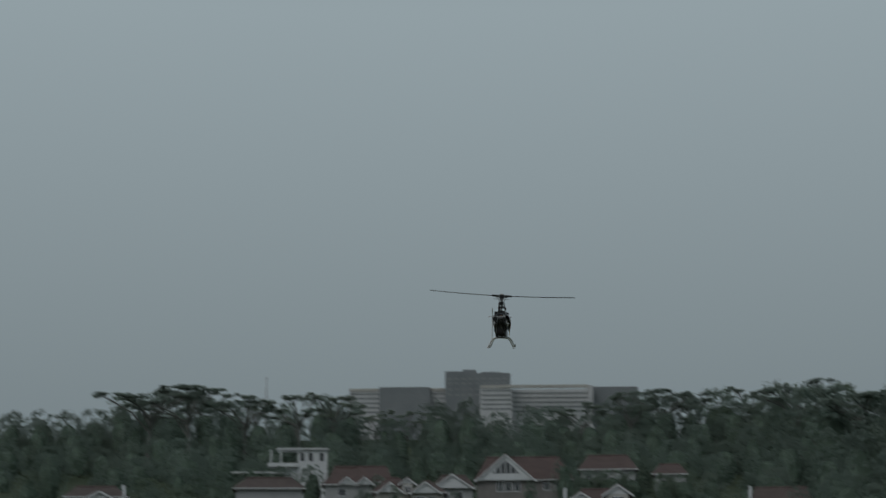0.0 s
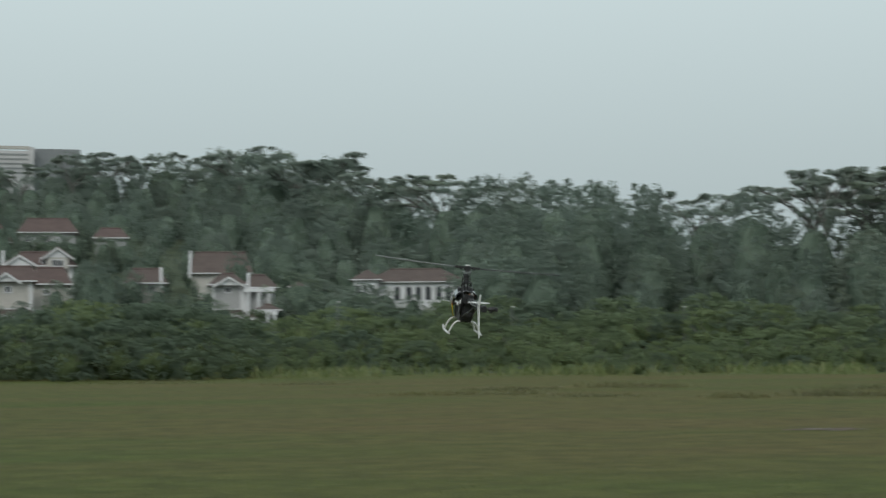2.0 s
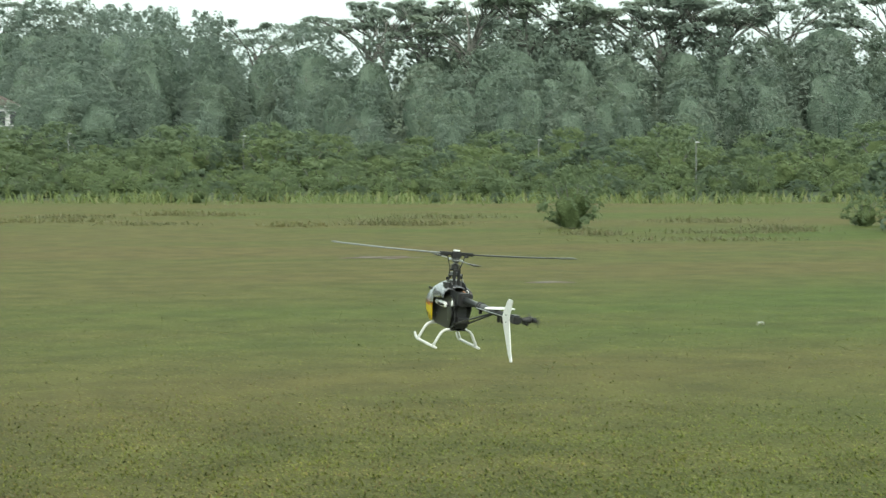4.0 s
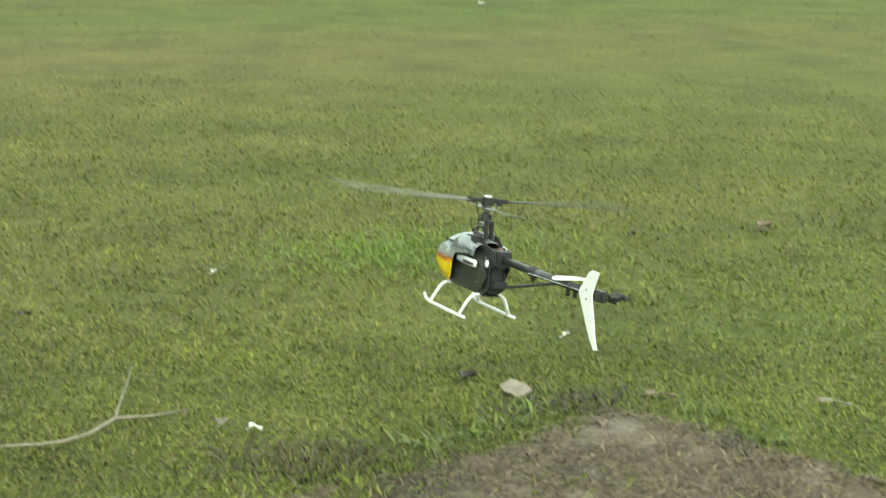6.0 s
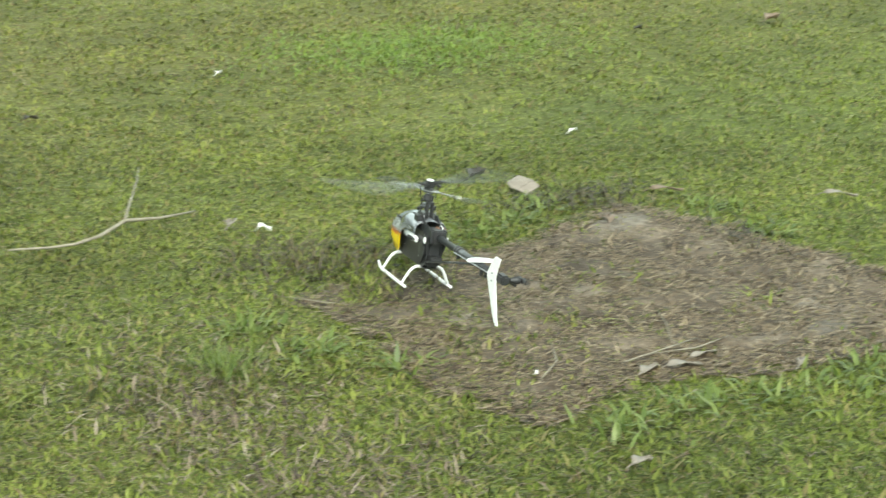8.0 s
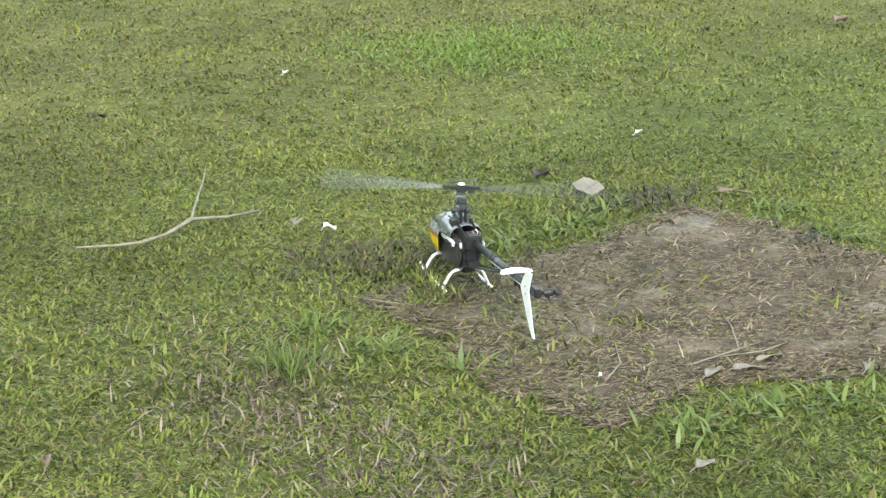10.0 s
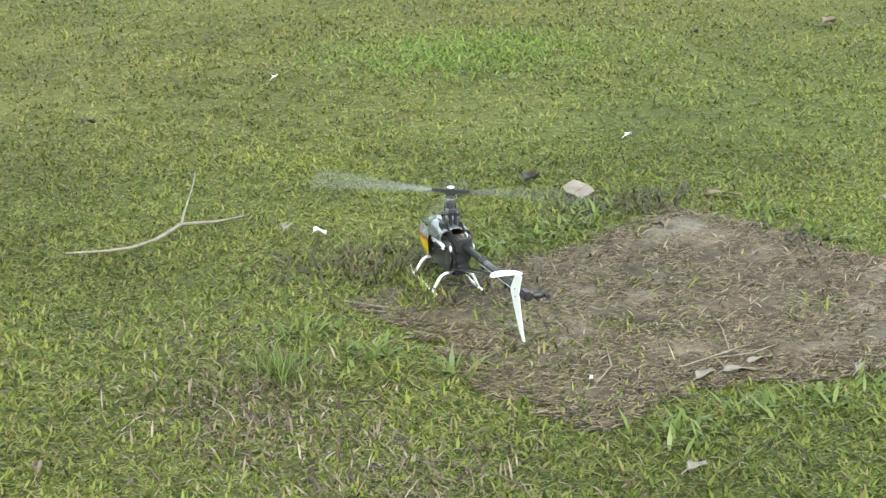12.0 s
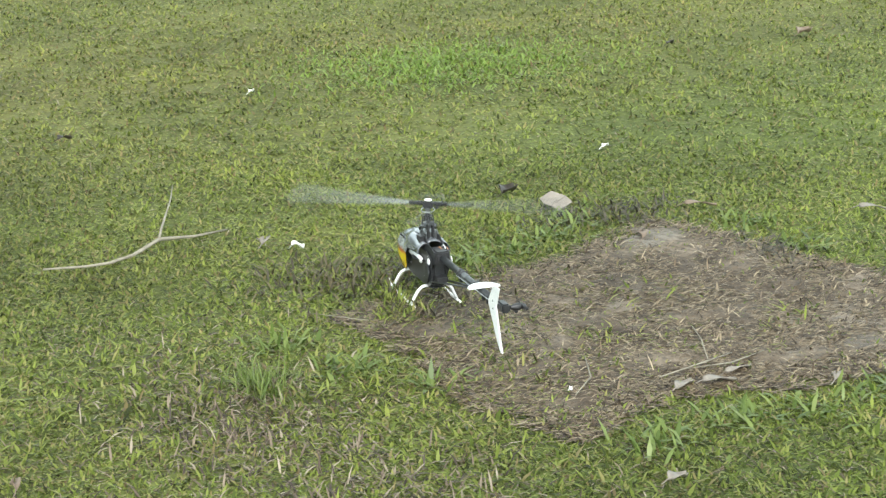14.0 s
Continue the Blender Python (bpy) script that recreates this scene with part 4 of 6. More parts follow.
def build_woods():
    rng = random.Random(4)
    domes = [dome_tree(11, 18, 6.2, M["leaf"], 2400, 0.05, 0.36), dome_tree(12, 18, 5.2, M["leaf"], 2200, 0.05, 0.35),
             dome_tree(13, 18, 7.0, M["leaf"], 2600, 0.05, 0.38), dome_tree(14, 18, 6.0, M["leaf_hazed"], 2400, 0.08, 0.36)]
    umbs = [umbrella_tree(21, 20, 9.0), umbrella_tree(22, 20, 7.5), umbrella_tree(23, 20, 8.2)]
    domes, umbs = [(t, crown_top(t)) for t in domes], [(t, crown_top(t)) for t in umbs]
    wood = []
    far, near = "woodland trees on the hillside", "umbrella-crowned trees on the skyline"
    lab = "broad dark green rainforest tree on the misty hillside"
    labu = "tall umbrella-crowned tree with bare pale forking limbs"

    def dome(az, r, h, wide=1.0):
        m, own = domes[rng.randrange(4)]
        plant(m, az, r, h, own, lab, "tree", far, rng.uniform(0, 6.28), wide)

    def deep(az, r, h, wide=1.0):
        k = rng.randrange(4)
        s = h / domes[k][1]
        wood.append((k, Matrix.LocRotScale(at(az, r), Euler((0, 0, rng.uniform(0, 6.28))), (s * wide, s * wide, s))))

    def umb(az, r, h, wide=1.0):
        m, own = umbs[rng.randrange(3)]
        plant(m, az, r, h, own, labu, "tree", near, rng.uniform(0, 6.28), wide)

    # skyline rows: far behind the houses, nearer beyond the villa
    az = -33.0
    while az < 42:
        r = 520 if az < -4 else 520 - 12 * (az + 4) if az < 6 else 400 - 15 * (az - 6) if az < 15 else 262
        r += rng.uniform(-10, 10)
        el = skyline(az)
        wide = rng.uniform(0.75, 1.05)
        (umb if rng.random() < (0.75 if az > 15.8 else 0.45) else dome)(az, r, top_height(az, r, el + rng.uniform(-0.08, 0.06)), wide)
        (deep if az < 15.8 else dome)(az + rng.uniform(-0.3, 0.5), r - 14, top_height(az + 0.3, r - 14, el - (rng.uniform(0.12, 0.35) if az < 15.8 else rng.uniform(0.7, 1.2))), rng.uniform(0.8, 1.05))
        az += 480 / r * rng.uniform(0.75, 1.1)
    # lower rows that fill the slope
    for r0, drop, step in ((490, 0.55, 1.5), (455, 0.95, 1.6), (425, 1.4, 1.7), (395, 1.85, 1.8), (370, 2.3, 1.9), (348, 2.75, 2.0)):
        az = -31.0 + rng.uniform(0, 1)
        while az < 13:
            r = r0 + rng.uniform(-12, 12) - (90 if az > 6 else 0)
            el = skyline(az) - drop - rng.uniform(-0.1, 0.25)
            if az < -4:
                el = min(el, 5.2 - (drop - 0.5) * 0.62)
            h = top_height(az, r, el)
            if h > 4:
                deep(az, r, h, rng.uniform(1.1, 1.6) if h < 12 else rng.uniform(0.8, 1.1))
            az += step * rng.uniform(0.75, 1.2)
    for r0, drop, step in ((246, 1.0, 2.0), (234, 1.6, 2.1), (222, 2.2, 2.2), (210, 2.8, 2.3), (198, 3.4, 2.4)):
        az = 7.4
        while az < 42:
            el = skyline(az) - drop - rng.uniform(-0.1, 0.4)
            r = r0 + rng.uniform(-6, 6) + (40 if az < 14 else 0)
            dome(az, r, top_height(az, r, el), rng.uniform(0.8, 1.15))
            az += step * rng.uniform(0.8, 1.25)
    # trees among and before the houses: bearing, distance, height of the top above the eye's level in degrees, breadth
    for az_, r, el, wide in ((-16.5, 305, 3.65, 1.2), (-15.6, 305, 3.7, 1.2), (-7.3, 310, 3.5, 1.3), (-6.55, 308, 3.52, 1.5), (-5.95, 310, 3.45, 1.3), (-5.0, 308, 3.4, 1.4), (-4.4, 308, 3.35, 1.4), (-2.3, 247, 2.0, 1.0), (-1.6, 247, 2.05, 1.0),
                             (-20.8, 207, 1.9, 1.0), (-19.6, 207, 1.7, 1.0), (-18.2, 206, 1.6, 0.9), (-17.0, 206, 1.9, 0.8), (-16.0, 207, 1.5, 0.9), (-15.1, 206, 1.7, 0.8), (-20.2, 262, 3.0, 1.3), (-19.4, 262, 3.1, 1.2), (-18.4, 300, 3.5, 1.1), (-21.3, 270, 3.2, 1.2), (-14.0, 205, 2.9, 0.55), (-11.8, 206, 2.0, 0.5), (-9.5, 204, 2.5, 0.4), (-5.4, 207, 2.7, 0.75), (-6.4, 206, 2.1, 0.6), (-12.9, 203, 1.2, 0.9), (-10.6, 204, 1.35, 0.8), (-8.2, 204, 1.35, 1.0), (-7.4, 206, 1.2, 1.0), (-13.5, 206, 1.5, 0.8),
                             (3.4, 252, 1.85, 1.0), (2.75, 250, 2.0, 1.0), (4.3, 264, 1.62, 1.1), (5.2, 264, 1.55, 1.0), (-1.9, 232, 1.9, 0.7), (-9.0, 268, 3.2, 0.6), (-13.1, 268, 3.1, 0.5), (-11.3, 262, 2.9, 0.5), (-10.2, 232, 2.3, 0.7), (-9.5, 208, 2.2, 0.7), (-9.0, 210, 1.5, 0.9), (-7.95, 296, 4.0, 0.8), (-7.5, 290, 3.3, 1.0), (-5.6, 228, 2.6, 0.9), (-4.9, 222, 2.6, 1.0), (-4.2, 226, 2.4, 1.1),
                             (-3.4, 224, 2.0, 1.1), (-2.7, 226, 1.5, 1.1), (-2.1, 214, 1.7, 1.2), (-1.5, 210, 1.2, 1.2), (-0.95, 248, 2.95, 0.8), (-2.5, 300, 3.3, 1.2), (-3.6, 300, 3.4, 1.2), (-1.6, 320, 3.5, 1.3), (0.35, 300, 3.3, 1.2),
                             (0.25, 226, 1.6, 0.9), (0.9, 228, 2.3, 1.0), (1.5, 230, 2.1, 1.0), (2.1, 222, 1.9, 1.1), (2.8, 222, 1.6, 1.1), (3.5, 226, 1.35, 1.1), (4.2, 222, 1.15, 1.2), (4.9, 226, 1.15, 1.2), (5.5, 222, 1.2, 1.2),
                             (6.3, 262, 2.5, 1.1), (7.2, 250, 2.7, 1.1), (8.2, 244, 2.6, 1.1), (-12.1, 226, 1.4, 1.0), (-12.9, 230, 1.9, 0.9), (-6.7, 345, 4.1, 1.0), (-5.6, 330, 3.9, 1.1), (-4.9, 306, 3.1, 1.0), (-4.5, 330, 3.7, 1.2),
                             (-14.2, 228, 1.9, 0.8), (-15.9, 236, 2.2, 0.8), (-17.6, 236, 2.0, 0.9), (-18.8, 236, 2.4, 1.0), (-19.9, 236, 2.2, 1.0), (-21.0, 240, 2.4, 1.1), (-14.6, 330, 4.1, 1.0), (-17.4, 330, 3.9, 1.1), (-19, 330, 3.6, 1.2),
                             (-16.6, 270, 3.0, 1.0), (-15.4, 256, 2.6, 0.9), (-20.5, 300, 3.3, 1.2), (-23, 250, 2.6, 1.1), (-25, 250, 2.6, 1.1), (-27, 250, 2.6, 1.2), (-11.0, 330, 4.3, 1.0), (-12.4, 330, 4.2, 1.0), (-13.4, 330, 4.2, 1.0), (-8.9, 345, 4.5, 1.1), (-9.9, 345, 4.5, 1.1), (-10.9, 470, 5.65, 0.7), (-11.7, 470, 5.6, 0.7), (-6.9, 312, 3.45, 1.0), (-6.2, 312, 3.4, 1.0), (-4.75, 312, 3.3, 1.0), (-3.9, 270, 2.8, 1.1), (-3.2, 262, 2.5, 1.2), (-2.4, 270, 2.7, 1.2), (-22, 290, 3.3, 1.2), (-24, 300, 3.5, 1.2), (-26, 290, 3.3, 1.3), (-21.5, 330, 3.9, 1.2), (-23.4, 340, 4.0, 1.2), (-25.4, 340, 4.0, 1.2), (-27.5, 330, 3.9, 1.2), (-13.6, 300, 3.4, 0.9), (-18.0, 290, 3.2, 1.0)):
        dome(az_, r, max(3, top_height(az_, r, el)), wide * (1.5 if r < 215 or (az_ > 0 and r < 270) else 1.0 if el > 1.8 else 1.3))
    for az_, r, el, wide in ((-20.5, 480, 5.95, 1.3), (-19.3, 478, 6.03, 1.4), (-16.0, 485, 5.78, 1.0), (-15.0, 490, 5.85, 1.0), (-17.6, 490, 5.7, 0.9), (-6.0, 500, 5.8, 0.9), (-4.9, 500, 5.85, 0.9), (-1.0, 470, 6.06, 0.9), (1.2, 450, 5.88, 0.9),
                             (16.7, 256, 5.2, 0.7), (18.0, 250, 5.15, 0.7), (19.4, 250, 5.4, 1.1), (21.0, 250, 5.52, 1.1), (22.4, 250, 5.45, 0.9), (25.2, 252, 5.3, 1.0), (27.0, 252, 5.36, 1.0)):
        umb(az_, r, top_height(az_, r, el), wide)
    join_woods([t for t, _ in domes], wood)
    for m, _ in domes + umbs:
        for o in (*m.children, m):
            bpy.data.objects.remove(o)


def build_scrub():
    rng = random.Random(9)
    kinds = [shrub(31, 3.0, 2.0, M["hedge"], 1400, 0.15), shrub(32, 3.0, 1.7, M["leaf_bright"], 1400, 0.13), shrub(33, 3.0, 2.3, M["leaf_bright"], 1500, 0.15)]
    kinds = [(t, crown_top(t)) for t in kinds]
    lab = ("dense dark green shrub at the edge of the field", "bright green scrub bush at the edge of the field")

    def put(k, az, r, h, wide=1.0):
        m, own = kinds[k]
        plant(m, az, r, h, own, lab[min(k, 1)], "shrub", "scrub along the field edge", rng.uniform(0, 6.28), wide)

    # tall dark hedge before the houses, highest before the gap between them
    for r, drop, step in ((103, 1.0, 1.3), (109, 0.45, 1.3), (118, 0.15, 1.25), (130, 0.0, 1.3), (146, 0.0, 1.4), (185, 0.0, 1.7)):
        az = -30.0
        while az < -0.4:
            el = float(np.interp(az, (-30, -9.5, -8, -5.2, -3, -1.5, -0.3), (0.95, 0.9, 1.1, 1.5, 1.35, 1.0, 0.5))) - drop
            put(0 if rng.random() < 0.8 else 2, az, r + rng.uniform(-3, 3), top_height(az, r, el + rng.uniform(-0.22, 0.08)), rng.uniform(0.9, 1.4))
            az += step * rng.uniform(0.8, 1.2)
    # lighter scrub to the other side, in depth
    for r, lo, hi, step in ((113, -0.60, -0.2, 1.1), (126, -0.2, 0.3, 0.95), (145, 0.1, 0.7, 1.0), (168, 0.5, 1.2, 1.1), (190, 0.8, 1.7, 1.2)):
        az = -0.5
        while az < 44:
            put(rng.choice((0, 1, 1, 2)), az, r + rng.uniform(-8, 8), max(0.6, top_height(az, r, rng.uniform(lo, hi))), rng.uniform(1.0, 1.6))
            az += step * rng.uniform(0.7, 1.3)
    # lone bushes out in the field
    for x, y, h, wide, k in ((21.6, 52.2, 1.85, 1.0, 1), (30.6, 46.4, 2.9, 1.0, 0), (31.5, 52.0, 1.0, 1.2, 1), (36.0, 47.0, 1.1, 1.2, 2)):
        put(k, math.degrees(math.atan2(x, y)), math.hypot(x, y), h, wide)
    for m, _ in kinds:
        for o in (*m.children, m):
            bpy.data.objects.remove(o)


# ---------- houses ----------
def window(parent, x, y, z, w, h, bars=2):
    """A window on a front wall at y: frame, glass and glazing bars."""
    wn_ = part("window", box(B(), x - w / 2, x + w / 2, y - 0.03, y + 0.06, z, z + h), M["glass"], parent)
    b = B()
    f = 0.11
    for x0, x1, z0, z1 in ((x - w / 2 - f, x - w / 2, z - f, z + h + f), (x + w / 2, x + w / 2 + f, z - f, z + h + f), (x - w / 2, x + w / 2, z + h, z + h + f), (x - w / 2, x + w / 2, z - f, z)):
        box(b, x0, x1, y - 0.10, y + 0.05, z0, z1)
    for k in range(1, bars):
        xc = x - w / 2 + w * k / bars
        box(b, xc - 0.04, xc + 0.04, y - 0.07, y - 0.02, z, z + h)
    part("window_frame", b, M["white_paint"], wn_)


def gable(parent, x, y, z, w, h, roof, deep=3.0, lattice=False):
    """A white-trimmed front gable with its own small roof running back."""
    b = B()
    v = [b.verts.new(p) for p in ((x - w / 2, y, z), (x + w / 2, y, z), (x, y, z + h), (x - w / 2, y + 0.3, z), (x + w / 2, y + 0.3, z), (x, y + 0.3, z + h))]
    for f in ((0, 1, 2), (5, 4, 3), (0, 3, 4, 1), (1, 4, 5, 2), (2, 5, 3, 0)):
        b.faces.new([v[i] for i in f])
    g = part("gable", b, M["white_paint"], parent, "white gable with a glazed top" if lattice else "white gable")
    t = 0.22
    b = B()
    for s in (-1, 1):
        e = Vector((x + s * (w / 2 + 0.5), 0, z - 0.5 * 2 * h / w))
        p = Vector((x, 0, z + h))
        n = Vector((s * h, 0, w / 2)).normalized() * t
        q = [e, p, p + Vector((0, 0, t * 1.2)), e + n]
        a = [b.verts.new((c.x, y - 0.35, c.z)) for c in q]
        c_ = [b.verts.new((c.x, y - 0.02, c.z)) for c in q]
        b.faces.new(a), b.faces.new(c_[::-1])
        for i in range(4):
            b.faces.new((a[i], a[(i + 1) % 4], c_[(i + 1) % 4], c_[i]))
    bmesh.ops.recalc_face_normals(b, faces=b.faces)
    part("barge_board", b, M["white_paint"], g)
    b = B()
    for s in (-1, 1):
        e, p = Vector((x + s * (w / 2 + 0.4), 0, z - 0.4 * 2 * h / w + 0.18)), Vector((x, 0, z + h + 0.22))
        a = [b.verts.new((c.x, yy, c.z + dz)) for dz in (0, 0.16) for c, yy in ((e, y - 0.3), (p, y - 0.3), (p, y + deep), (e, y + deep))]
        for f in ((0, 1, 2, 3), (7, 6, 5, 4), (0, 4, 5, 1), (1, 5, 6, 2), (2, 6, 7, 3), (3, 7, 4, 0)):
            b.faces.new([a[i] for i in f])
    bmesh.ops.recalc_face_normals(b, faces=b.faces)
    part("gable_roof", b, roof, g)
    if lattice:
        part("gable_window", plate(B(), [(x - w * 0.24, z + h * 0.26), (x + w * 0.24, z + h * 0.26), (x + w * 0.19, z + h * 0.42), (x, z + h * 0.80), (x - w * 0.19, z + h * 0.42)], y - 0.05, y - 0.005), M["glass"], g, "dark glazed gable window")
        for k in range(-2, 3):
            xx = x + k * w / 11
            part("glazing_bar", box(B(), xx - 0.09, xx + 0.09, y - 0.10, y - 0.052, z + h * 0.26, z + h * (0.76 - 0.15 * abs(k))), M["white_paint"], g)


def hip_roof(parent, x0, x1, y0, y1, z, h, roof, over=0.5, hip=0.5):
    b = B()
    x0, x1, y0, y1 = x0 - over, x1 + over, y0 - over, y1 + over
    ym, inset = (y0 + y1) / 2, (y1 - y0) / 2 * hip
    lo = [b.verts.new(p) for p in ((x0, y0, z), (x1, y0, z), (x1, y1, z), (x0, y1, z))]
    ev = [b.verts.new(p) for p in ((x0, y0, z + 0.18), (x1, y0, z + 0.18), (x1, y1, z + 0.18), (x0, y1, z + 0.18))]
    r = [b.verts.new((x0 + inset, ym, z + h)), b.verts.new((x1 - inset, ym, z + h))]
    b.faces.new(lo[::-1])
    for i in range(4):
        b.faces.new((lo[i], lo[(i + 1) % 4], ev[(i + 1) % 4], ev[i]))
    b.faces.new((ev[0], ev[1], r[1], r[0])), b.faces.new((ev[1], ev[2], r[1])), b.faces.new((ev[2], ev[3], r[0], r[1])), b.faces.new((ev[3], ev[0], r[0]))
    rf = part("roof", b, roof, parent)
    part("ridge_tile", tube(B(), [(x0 + inset, ym, z + h + 0.03), (x1 - inset, ym, z + h + 0.03)], 0.16, 6), roof, rf)
    b = B()
    box(b, x0, x1, y0 - 0.13, y0 - 0.01, z + 0.04, z + 0.19)
    part("gutter", b, M["white_paint"], rf)


def house(px0, px1, eave_y, r, wall_h, roof_h, roof, wall, label, gables=(), posts=(), wins=(), hip=0.5, deep=9.0, lattice=False, columns=0):
    """A house seen across a valley: its ends as bearings (in sixtieths of a picture step), eave height and distance."""
    k = r / 3330.0
    a0, a1 = math.degrees((px0 - 784) / 3330), math.degrees((px1 - 784) / 3330)
    az, w = (a0 + a1) / 2, (px1 - px0) * k
    eave = EYE.z + r * math.tan(radians(4.0 + math.degrees((441 - eave_y) / 3330) + 0.0079 * (px0 + px1 - 1568) / 116))
    base = at(az, r)
    z0 = eave - wall_h
    h = empty("house", Matrix.Translation((base.x, base.y, 0)) @ Matrix.Rotation(-radians(az), 4, "Z"), label, "house", "houses on the hillside")
    low = min(base.z, terrain(*(at(az, r + deep).xy))) - 0.6
    body = part("wall", box(B(), -w / 2, w / 2, 0, deep, min(low, z0), eave), wall, h)
    part("floor_band", box(B(), -w / 2 - 0.06, w / 2 + 0.06, -0.12, 0.0, eave - 3.0, eave - 2.88), M["white_paint"], h)
    hip_roof(h, -w / 2, w / 2, 0, deep, eave, roof_h, roof, hip=hip)
    for gx, gz, gw, gh in gables:
        gxx = (gx - (px0 + px1) / 2) * k
        gable(h, gxx, -0.7, eave + (eave_y - gz) * k, gw * k, gh * k, roof, 5.0, lattice)
        if eave_y - gz > 3:
            bay = part("bay_wall", box(B(), gxx - gw * k * 0.46, gxx + gw * k * 0.46, -0.66, 1.5, eave - 0.3, eave + (eave_y - gz) * k), wall, h)
            window(bay, gxx, -0.66, eave + 0.1, gw * k * 0.45, (eave_y - gz) * k * 0.6, 3)
    for p in posts:
        xx = (p - (px0 + px1) / 2) * k
        b = B()
        v = [b.verts.new((xx + s, yy, zz)) for s in (-0.15, 0.15) for yy, zz in ((-0.9, eave - 0.5), (-0.9, eave + 0.4), (deep / 2, eave + roof_h + 0.25), (deep / 2, eave - 0.5))]
        b.faces.new(v[:4]), b.faces.new(v[4:][::-1])
        for i in range(4):
            b.faces.new((v[i], v[(i + 1) % 4], v[4 + (i + 1) % 4], v[4 + i]))
        bmesh.ops.recalc_face_normals(b, faces=b.faces)
        part("party_wall", b, M["white_paint"], h, "white raised party wall")
    for wx, wz, ww, wh in wins:
        window(h, (wx - (px0 + px1) / 2) * k, 0.0, eave + (eave_y - wz) * k, ww * k, wh * k)
    for wx, wz, ww, wh in wins[:2]:
        if wall_h > 5.5:
            window(h, (wx - (px0 + px1) / 2) * k, 0.0, eave - 5.0, ww * k * 1.3, 1.5)
    if wall_h > 5.5 and r < 250:
        # ground-floor porch: lean-to roof on white posts, and white corner pilasters
        zt, zb = eave - 3.1, eave - wall_h - 1.0
        b = B()
        v = [b.verts.new(p) for p in ((-w / 2 - 0.2, -1.7, zt - 0.55), (w / 2 + 0.2, -1.7, zt - 0.55), (w / 2 - 0.3, -0.14, zt), (-w / 2 + 0.3, -0.14, zt),
                                      (-w / 2 - 0.2, -1.7, zt - 0.70), (w / 2 + 0.2, -1.7, zt - 0.70), (w / 2 - 0.3, -0.14, zt - 0.15), (-w / 2 + 0.3, -0.14, zt - 0.15))]
        for f in ((0, 1, 2, 3), (7, 6, 5, 4), (0, 4, 5, 1), (1, 5, 6, 2), (2, 6, 7, 3), (3, 7, 4, 0)):
            b.faces.new([v[i] for i in f])
        bmesh.ops.recalc_face_normals(b, faces=b.faces)
        part("porch_roof", b, roof, h)
        part("porch_fascia", box(B(), -w / 2 - 0.25, w / 2 + 0.25, -1.82, -1.71, zt - 0.85, zt - 0.55), M["white_paint"], h)
        for i in range(4):
            xx = -w / 2 + 0.25 + (w - 0.5) * i / 3
            part("porch_post", box(B(), xx - 0.14, xx + 0.14, -1.68, -1.40, zb, zt - 0.70), M["white_paint"], h)
        for s in (-1, 1):
            part("pilaster", box(B(), s * (w / 2 - 0.2) - 0.2, s * (w / 2 - 0.2) + 0.2, -0.10, -0.01, zt, eave), M["white_paint"], h)
    for i in range(columns):
        xx = -w / 2 + w * (i + 0.5) / columns
        part("column", tube(B(), [(xx, -0.8, eave - wall_h), (xx, -0.8, eave)], 0.22, 10), M["white_paint"], h)
    if columns:
        part("porch_beam", box(B(), -w / 2, w / 2, -1.05, -0.5, eave - 0.45, eave), M["white_paint"], h)
    return h


